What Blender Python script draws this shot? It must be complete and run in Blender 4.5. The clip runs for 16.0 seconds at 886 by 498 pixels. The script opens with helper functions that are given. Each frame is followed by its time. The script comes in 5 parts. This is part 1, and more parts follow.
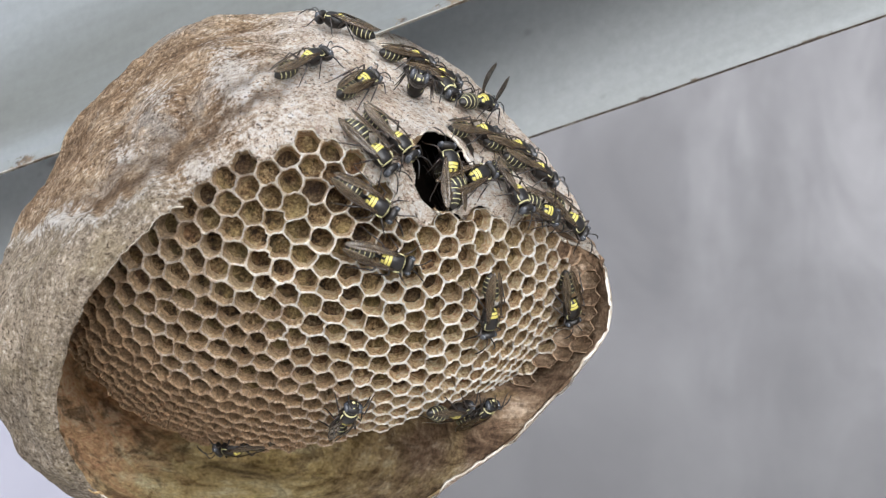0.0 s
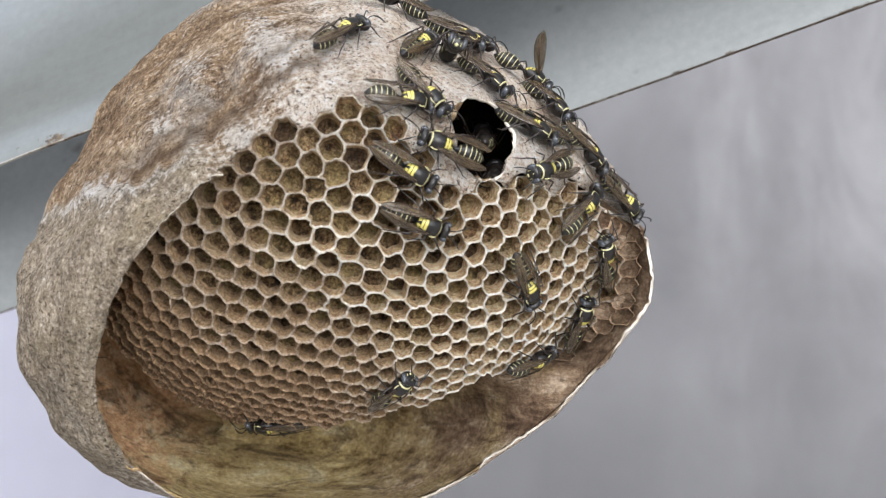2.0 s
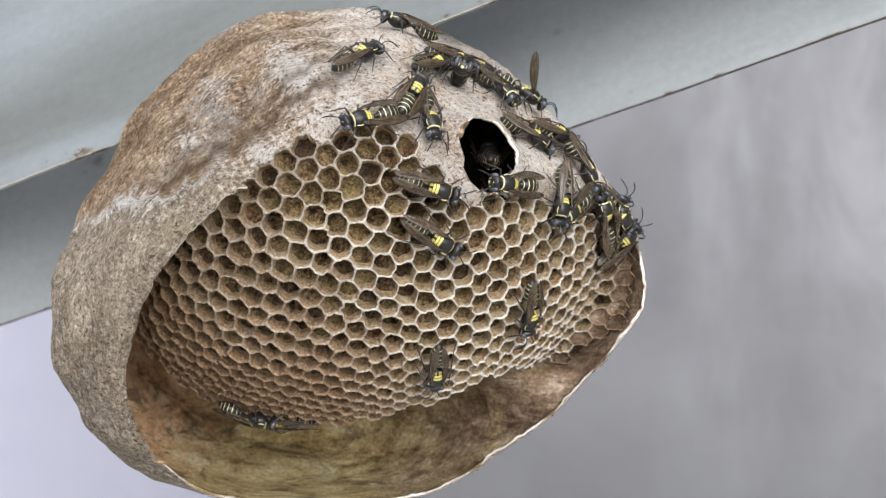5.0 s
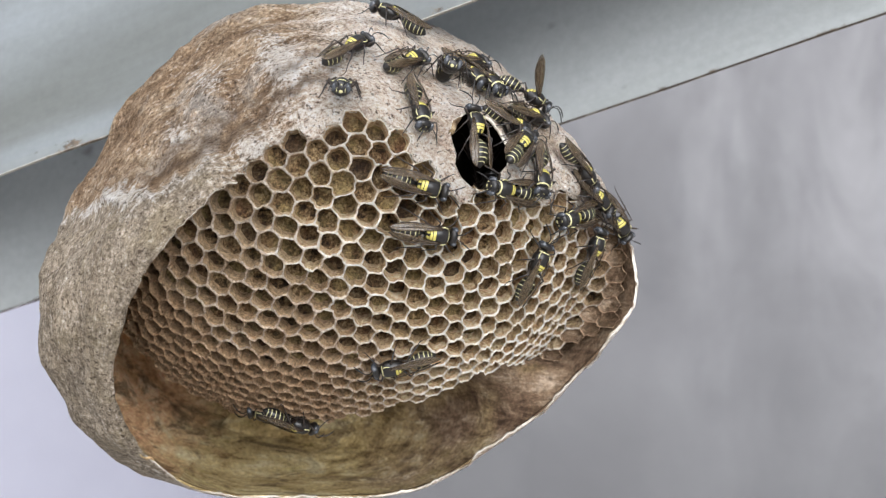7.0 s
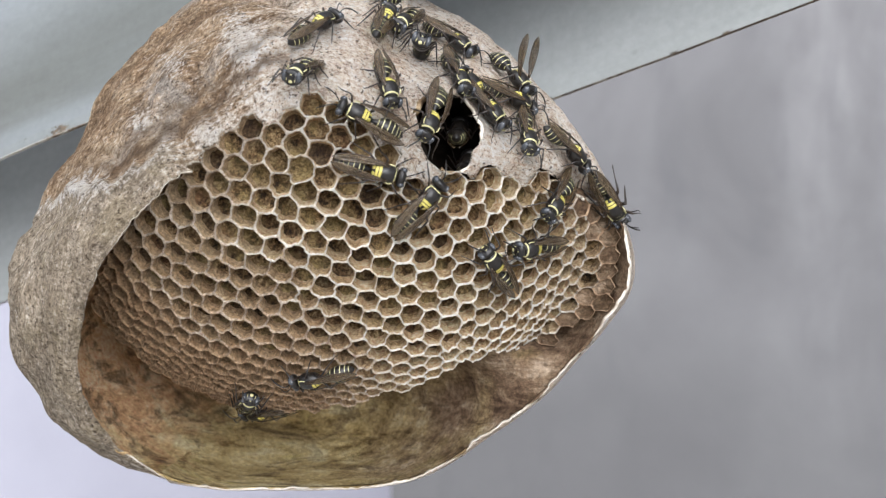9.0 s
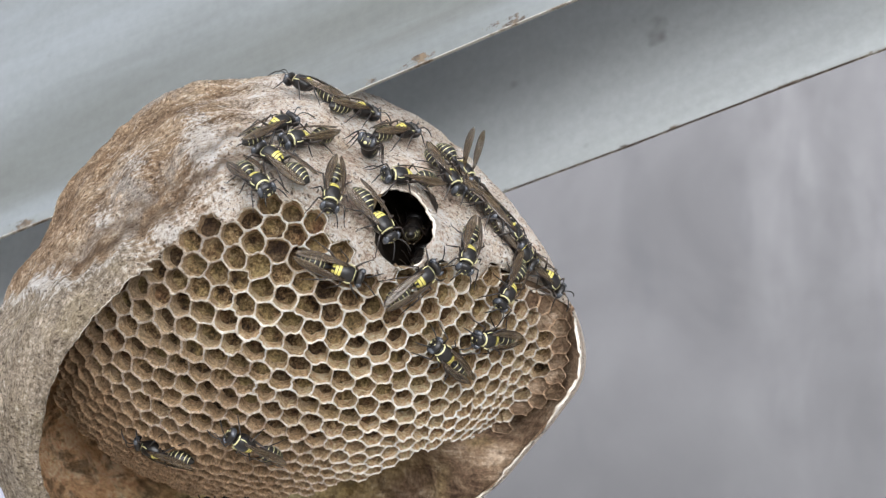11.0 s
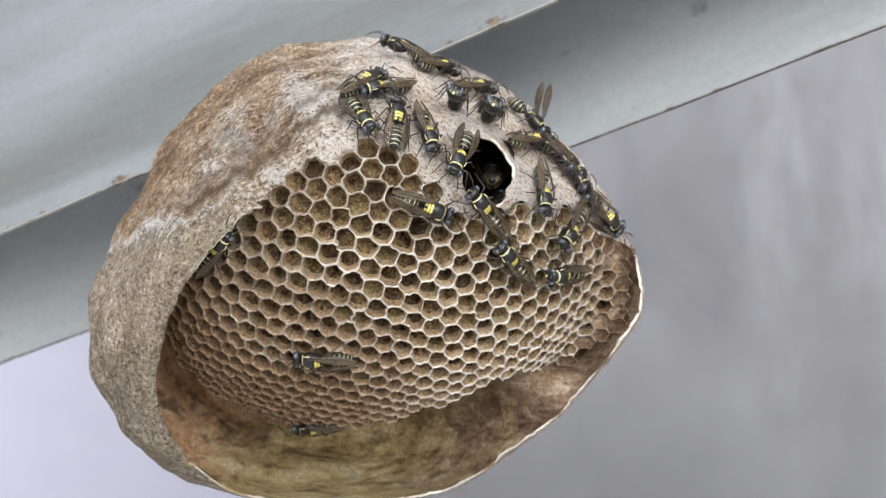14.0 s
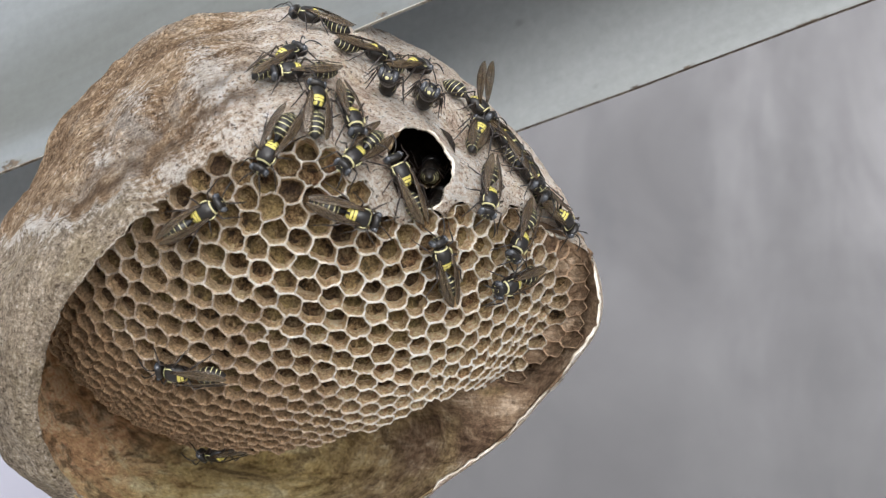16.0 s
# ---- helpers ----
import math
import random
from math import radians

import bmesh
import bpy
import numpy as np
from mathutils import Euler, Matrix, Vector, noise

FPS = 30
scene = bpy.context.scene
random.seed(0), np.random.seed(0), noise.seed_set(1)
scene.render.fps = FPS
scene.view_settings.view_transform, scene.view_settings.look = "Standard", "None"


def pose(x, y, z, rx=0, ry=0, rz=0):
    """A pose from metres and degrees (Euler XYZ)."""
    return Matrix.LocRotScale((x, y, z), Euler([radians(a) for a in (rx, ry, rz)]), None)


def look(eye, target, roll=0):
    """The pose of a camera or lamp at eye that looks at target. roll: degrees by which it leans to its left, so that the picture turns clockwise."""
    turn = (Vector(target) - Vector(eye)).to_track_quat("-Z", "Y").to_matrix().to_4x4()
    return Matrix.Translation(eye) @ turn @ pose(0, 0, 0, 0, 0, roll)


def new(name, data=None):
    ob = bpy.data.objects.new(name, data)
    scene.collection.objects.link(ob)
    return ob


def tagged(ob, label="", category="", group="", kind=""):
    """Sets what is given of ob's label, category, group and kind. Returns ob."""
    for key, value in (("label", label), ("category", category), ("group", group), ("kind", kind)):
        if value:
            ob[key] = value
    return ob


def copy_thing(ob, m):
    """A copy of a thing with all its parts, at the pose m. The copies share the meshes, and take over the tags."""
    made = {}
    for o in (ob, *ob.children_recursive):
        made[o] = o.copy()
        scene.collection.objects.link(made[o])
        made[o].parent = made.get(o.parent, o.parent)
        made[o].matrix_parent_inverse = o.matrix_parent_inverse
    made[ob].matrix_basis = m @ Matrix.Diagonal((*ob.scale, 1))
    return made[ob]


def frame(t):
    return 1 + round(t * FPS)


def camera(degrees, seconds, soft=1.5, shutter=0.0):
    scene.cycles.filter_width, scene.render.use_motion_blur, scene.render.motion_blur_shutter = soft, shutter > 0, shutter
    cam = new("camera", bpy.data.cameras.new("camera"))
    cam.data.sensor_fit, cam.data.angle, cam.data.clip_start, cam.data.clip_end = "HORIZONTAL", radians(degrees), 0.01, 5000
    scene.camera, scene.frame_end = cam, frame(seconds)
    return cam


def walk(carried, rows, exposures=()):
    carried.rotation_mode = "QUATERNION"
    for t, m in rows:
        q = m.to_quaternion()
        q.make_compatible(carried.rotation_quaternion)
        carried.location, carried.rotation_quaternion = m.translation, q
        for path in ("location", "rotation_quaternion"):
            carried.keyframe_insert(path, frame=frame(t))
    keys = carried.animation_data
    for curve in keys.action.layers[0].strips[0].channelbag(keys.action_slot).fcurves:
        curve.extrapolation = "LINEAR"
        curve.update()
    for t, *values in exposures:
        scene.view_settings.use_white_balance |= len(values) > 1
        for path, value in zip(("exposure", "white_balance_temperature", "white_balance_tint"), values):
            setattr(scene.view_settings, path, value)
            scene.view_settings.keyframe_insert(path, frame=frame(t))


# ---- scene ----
CAMERA_ROWS = [
    (0, 0.00648, 0.00920, 1.70494, 92.598, 0.186, 0.441),
    (0.5, 0.00479, 0.00858, 1.70364, 92.956, 0.561, -0.295),
    (1, 0.00223, 0.01001, 1.70133, 93.340, 0.701, -0.375),
    (1.5, -0.00009, 0.01014, 1.70112, 92.925, 0.475, -0.157),
    (2, 0.00147, 0.01195, 1.69975, 93.039, 0.697, 0.589),
    (2.5, -0.00065, 0.00685, 1.70126, 92.510, 0.496, 0.313),
    (3, -0.00797, 0.00054, 1.69994, 93.346, 0.256, 0.425),
    (3.5, -0.00832, -0.00071, 1.69959, 93.467, 0.239, 1.113),
    (4, -0.00297, -0.00218, 1.69976, 93.337, 0.050, 0.537),
    (4.2, 0.00015, -0.00128, 1.69892, 93.514, 0.231, 0.476),
    (6.5, -0.00152, -0.00127, 1.69854, 93.520, 0.312, 0.049),
    (7, 0.00000, 0.00000, 1.70000, 93.000, -0.000, 0.000),
    (7.5, 0.00646, 0.00233, 1.70272, 92.793, 0.686, 0.344),
    (8, 0.01378, 0.00725, 1.70311, 93.287, 0.992, 1.652),
    (8.5, 0.01716, 0.00977, 1.70241, 92.249, 1.166, 3.230),
    (9, 0.01948, 0.00971, 1.70436, 91.156, 0.977, 5.014),
    (9.5, 0.02257, 0.00838, 1.70717, 90.743, 1.007, 5.347),
    (10, 0.02458, 0.00713, 1.70867, 91.499, 0.966, 4.530),
    (10.2, 0.02388, 0.00640, 1.70876, 92.337, 1.074, 4.163),
    (12.3, 0.02100, 0.00341, 1.70260, 94.644, 1.720, 3.655),
    (12.5, 0.01939, 0.00389, 1.70253, 94.524, 1.716, 3.243),
    (13, 0.01650, 0.00352, 1.70210, 94.127, 1.619, 2.961),
    (13.5, 0.01057, -0.00604, 1.70145, 94.260, 1.332, 2.790),
    (14, 0.00931, -0.01490, 1.69623, 94.404, 1.587, 3.191),
    (14.5, 0.01136, -0.01614, 1.69731, 93.416, 1.012, 1.660),
    (15, 0.01667, -0.01338, 1.70043, 92.815, 1.142, 1.481),
    (15.5, 0.01559, -0.01299, 1.70084, 93.101, 1.248, 0.510),
    (16, 0.01318, 0.01197, 1.70610, 92.146, 1.318, 1.890),
]
cam = camera(35.0, 16.0, 1.25)
walk(cam, [(t, pose(*p)) for t, *p in CAMERA_ROWS], exposures=[(0.0, 1.1, 6150, 10), (15.4, 1.1, 6150, 10), (16.0, 0.96, 6300, 10)])
cam.data.dof.use_dof = True
cam.data.dof.focus_distance = 0.19
cam.data.dof.aperture_fstop = 40.0

# ---- world and light ----
world = bpy.data.worlds.new("overcast_sky")
scene.world = world
world.use_nodes = True
wn = world.node_tree.nodes
sky = wn.new("ShaderNodeTexSky")
sky.sky_type = "NISHITA"
sky.sun_disc = False
sky.sun_elevation = radians(55)
sky.sun_rotation = radians(200)
sky.dust_density = 4.0
sky.ozone_density = 1.0
wn["Background"].inputs["Strength"].default_value = 0.125
veil = wn.new("ShaderNodeHueSaturation")
veil.inputs["Saturation"].default_value = 0.35
world.node_tree.links.new(sky.outputs[0], veil.inputs["Color"])
world.node_tree.links.new(veil.outputs[0], wn["Background"].inputs["Color"])
sun = new("sun", bpy.data.lights.new("sun", "SUN"))
sun.data.energy = 2.2
sun.data.angle = radians(40)
sun.data.color = (1.0, 0.975, 0.95)
sun.matrix_world = look((0.75, -2.2, 2.35), (0, 0.1, 1.75))

# The nest's own space: x along the picture, y away from the viewer, z up along the tilted view; millimetres.
NEST = Matrix.Translation((0, 0, 1.7)) @ Matrix.Rotation(radians(3), 4, "X")
MM = 0.001


# ---- small helpers ----
def part(name, bm, material, parent=None, label="", smooth=True):
    me = bpy.data.meshes.new(name)
    bm.to_mesh(me)
    bm.free()
    for m in material if isinstance(material, (list, tuple)) else [material]:
        me.materials.append(m)
    if smooth:
        me.polygons.foreach_set("use_smooth", [True] * len(me.polygons))
    ob = new(name, me)
    if parent:
        ob.parent = parent
    return tagged(ob, label=label)


def mesh_from(verts, faces):
    bm = bmesh.new()
    vs = [bm.verts.new(v) for v in verts]
    for f in faces:
        bm.faces.new([vs[i] for i in f])
    return bm


def empty(name, matrix):
    ob = new(name)
    ob.empty_display_size = 0.01
    ob.matrix_world = matrix
    return ob


# ---- materials ----
class Nodes:
    def __init__(self, name):
        self.m = bpy.data.materials.new(name)
        self.m.use_nodes = True
        self.t = self.m.node_tree
        self.b = self.t.nodes["Principled BSDF"]
        self.co = self.t.nodes.new("ShaderNodeTexCoord").outputs["Object"]

    def link(self, a, b):
        self.t.links.new(a, b)

    def put(self, socket, value):
        if hasattr(value, "links"):
            self.link(value, socket)
        else:
            socket.default_value = value

    def mapped(self, scale=(1, 1, 1), turn=(0, 0, 0), co=None):
        n = self.t.nodes.new("ShaderNodeMapping")
        n.inputs["Scale"].default_value = scale
        n.inputs["Rotation"].default_value = [radians(a) for a in turn]
        self.link(co or self.co, n.inputs["Vector"])
        return n.outputs[0]

    def noise(self, scale, detail=4, rough=0.55, co=None, distort=0.0):
        n = self.t.nodes.new("ShaderNodeTexNoise")
        n.inputs["Scale"].default_value = scale
        n.inputs["Detail"].default_value = detail
        n.inputs["Roughness"].default_value = rough
        n.inputs["Distortion"].default_value = distort
        self.link(co or self.co, n.inputs["Vector"])
        return n.outputs["Fac"]

    def ramp(self, fac, stops):
        n = self.t.nodes.new("ShaderNodeValToRGB")
        el = n.color_ramp.elements
        while len(el) < len(stops):
            el.new(0.5)
        for e, (p, c) in zip(el, stops):
            e.position = p
            e.color = (*c, 1) if isinstance(c, (list, tuple)) else (c, c, c, 1)
        self.put(n.inputs["Fac"], fac)
        return n.outputs["Color"]

    def mix(self, fac, a, b, mode="MIX"):
        n = self.t.nodes.new("ShaderNodeMix")
        n.data_type = "RGBA"
        n.blend_type = mode
        self.put(n.inputs["Factor"], fac)
        for s, v in ((n.inputs[6], a), (n.inputs[7], b)):
            self.put(s, (*v, 1) if isinstance(v, (list, tuple)) else v)
        return n.outputs[2]

    def math(self, op, a, b=0.0, clamp=False):
        n = self.t.nodes.new("ShaderNodeMath")
        n.operation = op
        n.use_clamp = clamp
        self.put(n.inputs[0], a)
        self.put(n.inputs[1], b)
        return n.outputs[0]

    def dist(self, place):
        n = self.t.nodes.new("ShaderNodeVectorMath")
        n.operation = "DISTANCE"
        self.link(self.co, n.inputs[0])
        n.inputs[1].default_value = place
        return n.outputs["Value"]

    def axis(self, k):
        n = self.t.nodes.new("ShaderNodeSeparateXYZ")
        self.link(self.co, n.inputs[0])
        return n.outputs[k]

    def random(self):
        return self.t.nodes.new("ShaderNodeObjectInfo").outputs["Random"]

    def island(self):
        return self.t.nodes.new("ShaderNodeNewGeometry").outputs["Random Per Island"]

    def bump(self, height, distance, strength=1.0):
        n = self.t.nodes.new("ShaderNodeBump")
        n.inputs["Strength"].default_value = strength
        n.inputs["Distance"].default_value = distance
        self.link(height, n.inputs["Height"])
        self.link(n.outputs[0], self.b.inputs["Normal"])

    def done(self, colour, rough=0.8, metal=0.0, spec=0.3):
        self.put(self.b.inputs["Base Color"], (*colour, 1) if isinstance(colour, (list, tuple)) else colour)
        self.put(self.b.inputs["Roughness"], rough)
        self.b.inputs["Metallic"].default_value = metal
        self.b.inputs["Specular IOR Level"].default_value = spec
        return self.m

    def thin(self, amount, colour):
        """Lets some light through, as thin paper does."""
        t, mix = self.t.nodes.new("ShaderNodeBsdfTranslucent"), self.t.nodes.new("ShaderNodeMixShader")
        self.put(t.inputs["Color"], colour)
        mix.inputs["Fac"].default_value = amount
        self.link(self.b.outputs[0], mix.inputs[1])
        self.link(t.outputs[0], mix.inputs[2])
        self.link(mix.outputs[0], self.t.nodes["Material Output"].inputs["Surface"])


def paper_outside():
    n = Nodes("grey_brown_nest_paper")
    zone = n.t.nodes.new("ShaderNodeAttribute")
    zone.attribute_name = "zone"
    split = n.t.nodes.new("ShaderNodeSeparateColor")
    n.link(zone.outputs["Color"], split.inputs[0])
    white, flap, fresh = split.outputs

    grow = n.t.nodes.new("ShaderNodeAttribute")
    grow.attribute_name = "growth"

    def streaks(across, along, distort):
        # uneven strips laid on round the open side
        return n.noise(1.0, 6, 0.72, n.mapped((across, along, along), (0, 0, 0), grow.outputs["Vector"]), distort)

    def both(a, b, w):
        return n.math("ADD", n.math("MULTIPLY", a, w), n.math("MULTIPLY", b, 1 - w))

    patch = n.noise(95, 6, 0.68, None, 0.6)
    bands = streaks(17, 4.5, 1.0)
    lines = streaks(55, 14, 0.6)
    grain = n.noise(1500, 6, 0.78)
    sand = n.noise(4200, 4, 0.75)
    fibre = streaks(150, 36, 0.9)
    waves = n.math("ADD", n.math("MULTIPLY", bands, 0.6), n.math("MULTIPLY", lines, 0.4))
    brown = n.ramp(both(both(patch, waves, 0.5), grain, 0.75), [(0.40, (0.118, 0.071, 0.036)), (0.47, (0.268, 0.176, 0.104)), (0.53, (0.430, 0.310, 0.200)), (0.60, (0.612, 0.500, 0.375))])
    dust = n.ramp(both(n.noise(75, 5, 0.65, None, 1.0), sand, 0.75), [(0.53, 0.0), (0.62, 0.6)])
    brown = n.mix(dust, brown, (0.404, 0.378, 0.344))
    grey = n.ramp(both(both(grain, lines, 0.6), both(bands, patch, 0.6), 0.6), [(0.36, (0.110, 0.082, 0.053)), (0.46, (0.275, 0.218, 0.155)), (0.54, (0.405, 0.335, 0.258)), (0.66, (0.580, 0.505, 0.415))])
    cream = n.ramp(both(both(grain, sand, 0.6), lines, 0.6), [(0.32, (0.370, 0.265, 0.175)), (0.42, (0.630, 0.510, 0.400)), (0.51, (0.800, 0.710, 0.605)), (0.64, (0.920, 0.875, 0.800))])
    stain = n.ramp(both(n.noise(160, 5, 0.7), grain, 0.7), [(0.53, 0.0), (0.65, 0.55)])
    cream = n.mix(stain, cream, (0.344, 0.232, 0.120))
    tan = n.ramp(both(n.noise(62, 5, 0.6, None, 1.2), grain, 0.8), [(0.51, 0.0), (0.61, 0.55)])
    cream = n.mix(tan, cream, n.ramp(both(grain, fibre, 0.5), [(0.38, (0.320, 0.200, 0.110)), (0.60, (0.660, 0.490, 0.340))]))
    ashen = n.ramp(both(n.noise(85, 5, 0.6, n.mapped((1, 1, 1), (30, 50, 10)), 1.0), sand, 0.75), [(0.53, 0.0), (0.64, 0.4)])
    cream = n.mix(ashen, cream, (0.62, 0.57, 0.535))
    wob = n.math("ADD", n.math("MULTIPLY", n.math("SUBTRACT", bands, 0.5), 2.2), n.math("MULTIPLY", n.math("SUBTRACT", grain, 0.5), 1.1))
    fine = n.math("ADD", n.math("MULTIPLY", n.math("SUBTRACT", lines, 0.5), 1.8), n.math("MULTIPLY", n.math("SUBTRACT", grain, 0.5), 1.4))
    c = n.mix(n.ramp(n.math("ADD", flap, n.math("MULTIPLY", fine, 0.6)), [(0.3, 0.0), (0.7, 1.0)]), brown, grey)
    c = n.mix(n.ramp(n.math("ADD", fresh, wob), [(0.25, 0.0), (0.95, 1.0)]), c, cream)
    c = n.mix(n.ramp(n.math("ADD", n.math("MULTIPLY", white, 0.80), n.math("MULTIPLY", fine, 1.9)), [(0.38, 0.0), (1.0, 0.8)]), c, (0.72, 0.675, 0.615))
    mottle = n.noise(330, 5, 0.7, None, 0.7)
    c = n.mix(0.8, c, n.ramp(both(fibre, mottle, 0.5), [(0.36, 0.18), (0.5, 0.5), (0.64, 0.82)]), "OVERLAY")
    c = n.mix(0.8, c, n.ramp(grain, [(0.28, 0.16), (0.5, 0.5), (0.72, 0.86)]), "OVERLAY")
    c = n.mix(0.65, c, n.ramp(sand, [(0.3, 0.18), (0.5, 0.5), (0.7, 0.85)]), "OVERLAY")
    strip = n.t.nodes.new("ShaderNodeAttribute")
    strip.attribute_name = "streak"
    c = n.mix(n.math("MULTIPLY", strip.outputs["Fac"], n.ramp(both(lines, both(fibre, grain, 0.6), 0.5), [(0.37, 0.0), (0.52, 1.0)])), c, (0.110, 0.070, 0.040))
    olive = n.math("MULTIPLY", flap, n.ramp(both(n.noise(110, 5, 0.7, None, 0.8), grain, 0.7), [(0.52, 0.0), (0.62, 0.25)]))
    c = n.mix(olive, c, (0.330, 0.262, 0.120))
    dots = n.ramp(n.noise(1900, 2, 0.5), [(0.625, 0.0), (0.67, 0.8)])
    c = n.mix(dots, c, (0.060, 0.039, 0.026))
    n.bump(n.math("ADD", n.math("ADD", both(fibre, grain, 0.5), n.math("MULTIPLY", sand, 0.7)), n.math("MULTIPLY", patch, 2.0)), 0.0016, 1.0)
    return n.done(c, 0.92, 0, 0.15)


def paper_inside():
    n = Nodes("olive_brown_inner_nest_paper")
    lines = n.noise(240, 6, 0.7, n.mapped((0.30, 0.6, 1.7), (0, 6, 0)), 1.0)
    big = n.noise(60, 5, 0.6)
    blot = n.noise(150, 6, 0.7, None, 0.8)
    v = n.math("ADD", n.math("MULTIPLY", lines, 0.5), n.math("MULTIPLY", blot, 0.5))
    c = n.ramp(v, [(0.39, (0.132, 0.085, 0.032)), (0.45, (0.348, 0.255, 0.113)), (0.53, (0.487, 0.377, 0.183)), (0.60, (0.587, 0.502, 0.297))])
    moss = n.ramp(n.noise(85, 5, 0.7, None, 1.0), [(0.56, 0.0), (0.68, 0.6)])
    c = n.mix(moss, c, (0.355, 0.318, 0.092))
    c2 = n.ramp(v, [(0.39, (0.055, 0.033, 0.020)), (0.47, (0.140, 0.090, 0.056)), (0.54, (0.215, 0.150, 0.097)), (0.60, (0.350, 0.270, 0.195))])
    red = n.ramp(n.math("ADD", n.math("MULTIPLY", n.axis(0), 14), n.math("MULTIPLY", big, 0.9)), [(0.22, 0.0), (0.58, 1.0)])
    c = n.mix(red, c, c2)
    rust = n.ramp(n.math("ADD", n.math("SUBTRACT", n.math("MULTIPLY", n.axis(0), -24), n.math("MULTIPLY", blot, 0.9)), n.math("MULTIPLY", n.axis(2), 14)), [(0.0, 0.0), (0.35, 1.0)])
    c = n.mix(rust, c, n.ramp(v, [(0.36, (0.330, 0.175, 0.085)), (0.48, (0.700, 0.440, 0.245)), (0.60, (0.820, 0.620, 0.410))]))
    c = n.mix(n.ramp(n.noise(190, 6, 0.72, n.mapped((0.5, 0.8, 1.4)), 0.8), [(0.52, 0.0), (0.61, 0.75)]), c, (0.101, 0.066, 0.038))
    grain = n.noise(1600, 5, 0.75)
    c = n.mix(0.9, c, n.ramp(grain, [(0.3, 0.2), (0.7, 0.82)]), "OVERLAY")
    n.bump(n.math("ADD", grain, n.math("MULTIPLY", lines, 1.5)), 0.0006, 0.8)
    return n.done(c, 0.9, 0, 0.15)


def pale_paper(name, tint=(0.66, 0.58, 0.46), dark=(0.42, 0.32, 0.21)):
    n = Nodes(name)
    c = n.ramp(n.noise(500, 4, 0.6), [(0.3, dark), (0.6, tint), (0.8, [min(1, v * 1.15) for v in tint])])
    grain = n.noise(2600, 3, 0.6)
    c = n.mix(0.35, c, n.ramp(grain, [(0.3, 0.3), (0.7, 0.75)]), "OVERLAY")
    n.bump(grain, 0.00015, 0.7)
    return n.done(c, 0.85, 0, 0.2)


def aged_and_shaded(n, c, strength):
    """Older, browner paper towards both flanks and the lower rows; the flap's shade is painted in on the left."""
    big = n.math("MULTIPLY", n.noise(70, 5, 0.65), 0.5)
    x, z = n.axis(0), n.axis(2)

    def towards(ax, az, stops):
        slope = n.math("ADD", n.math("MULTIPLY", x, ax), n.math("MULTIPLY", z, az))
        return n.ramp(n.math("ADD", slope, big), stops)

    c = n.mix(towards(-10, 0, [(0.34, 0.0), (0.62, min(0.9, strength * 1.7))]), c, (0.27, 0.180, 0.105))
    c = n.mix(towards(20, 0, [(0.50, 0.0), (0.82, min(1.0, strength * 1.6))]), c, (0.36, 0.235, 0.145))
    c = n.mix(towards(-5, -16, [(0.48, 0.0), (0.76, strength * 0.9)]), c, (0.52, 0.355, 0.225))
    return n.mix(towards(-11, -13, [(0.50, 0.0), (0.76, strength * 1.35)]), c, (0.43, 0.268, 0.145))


def rim_paper():
    n = Nodes("cream_cell_rim_paper")
    v = n.math("ADD", n.math("MULTIPLY", n.noise(330, 5, 0.7), 0.5), n.math("MULTIPLY", n.noise(1100, 5, 0.75), 0.5))
    c = n.ramp(v, [(0.34, (0.460, 0.345, 0.220)), (0.40, (0.770, 0.640, 0.480)), (0.47, (0.920, 0.830, 0.700)), (0.58, (0.950, 0.925, 0.860))])
    c = aged_and_shaded(n, c, 0.55)
    grain = n.noise(3000, 4, 0.8)
    c = n.mix(n.ramp(n.noise(750, 5, 0.75), [(0.55, 0.0), (0.66, 0.40)]), c, (0.42, 0.31, 0.20))
    c = n.mix(0.9, c, n.ramp(grain, [(0.32, 0.18), (0.68, 0.84)]), "OVERLAY")
    n.bump(grain, 0.0006, 1.0)
    n.thin(0.15, c)
    return n.done(c, 0.85, 0, 0.2)


def cell_paper(joined=False):
    n = Nodes("ochre_brown_cell_paper")
    chance = n.island() if joined else n.random()
    v = n.noise(420, 5, 0.7)
    layers = n.noise(1700, 4, 0.7, n.mapped((0.22, 1.7, 0.22)), 0.4)
    mixed = n.math("ADD", n.math("MULTIPLY", v, 0.45), n.math("MULTIPLY", layers, 0.55))
    c = n.ramp(mixed, [(0.36, (0.240, 0.143, 0.062)), (0.46, (0.575, 0.380, 0.200)), (0.54, (0.795, 0.580, 0.350)), (0.66, (0.920, 0.765, 0.550))])
    c = n.mix(n.ramp(chance, [(0.3, 0.0), (1.0, 0.45)]), c, (0.33, 0.23, 0.11))
    c = n.mix(n.ramp(n.noise(190, 4, 0.6), [(0.54, 0.0), (0.68, 0.5)]), c, (0.50, 0.37, 0.16))
    c = n.mix(n.ramp(n.noise(120, 5, 0.7, n.mapped((1, 1, 1), (10, 30, 60))), [(0.46, 0.0), (0.60, 0.45)]), c, (0.90, 0.73, 0.47))
    c = aged_and_shaded(n, c, 0.45)
    grain = n.noise(2400, 4, 0.75)
    c = n.mix(0.9, c, n.ramp(grain, [(0.32, 0.18), (0.68, 0.84)]), "OVERLAY")
    n.bump(n.math("ADD", n.math("MULTIPLY", grain, 1.6), layers), 0.0007, 1.0)
    n.thin(0.2, c)
    return n.done(c, 0.8, 0, 0.25)


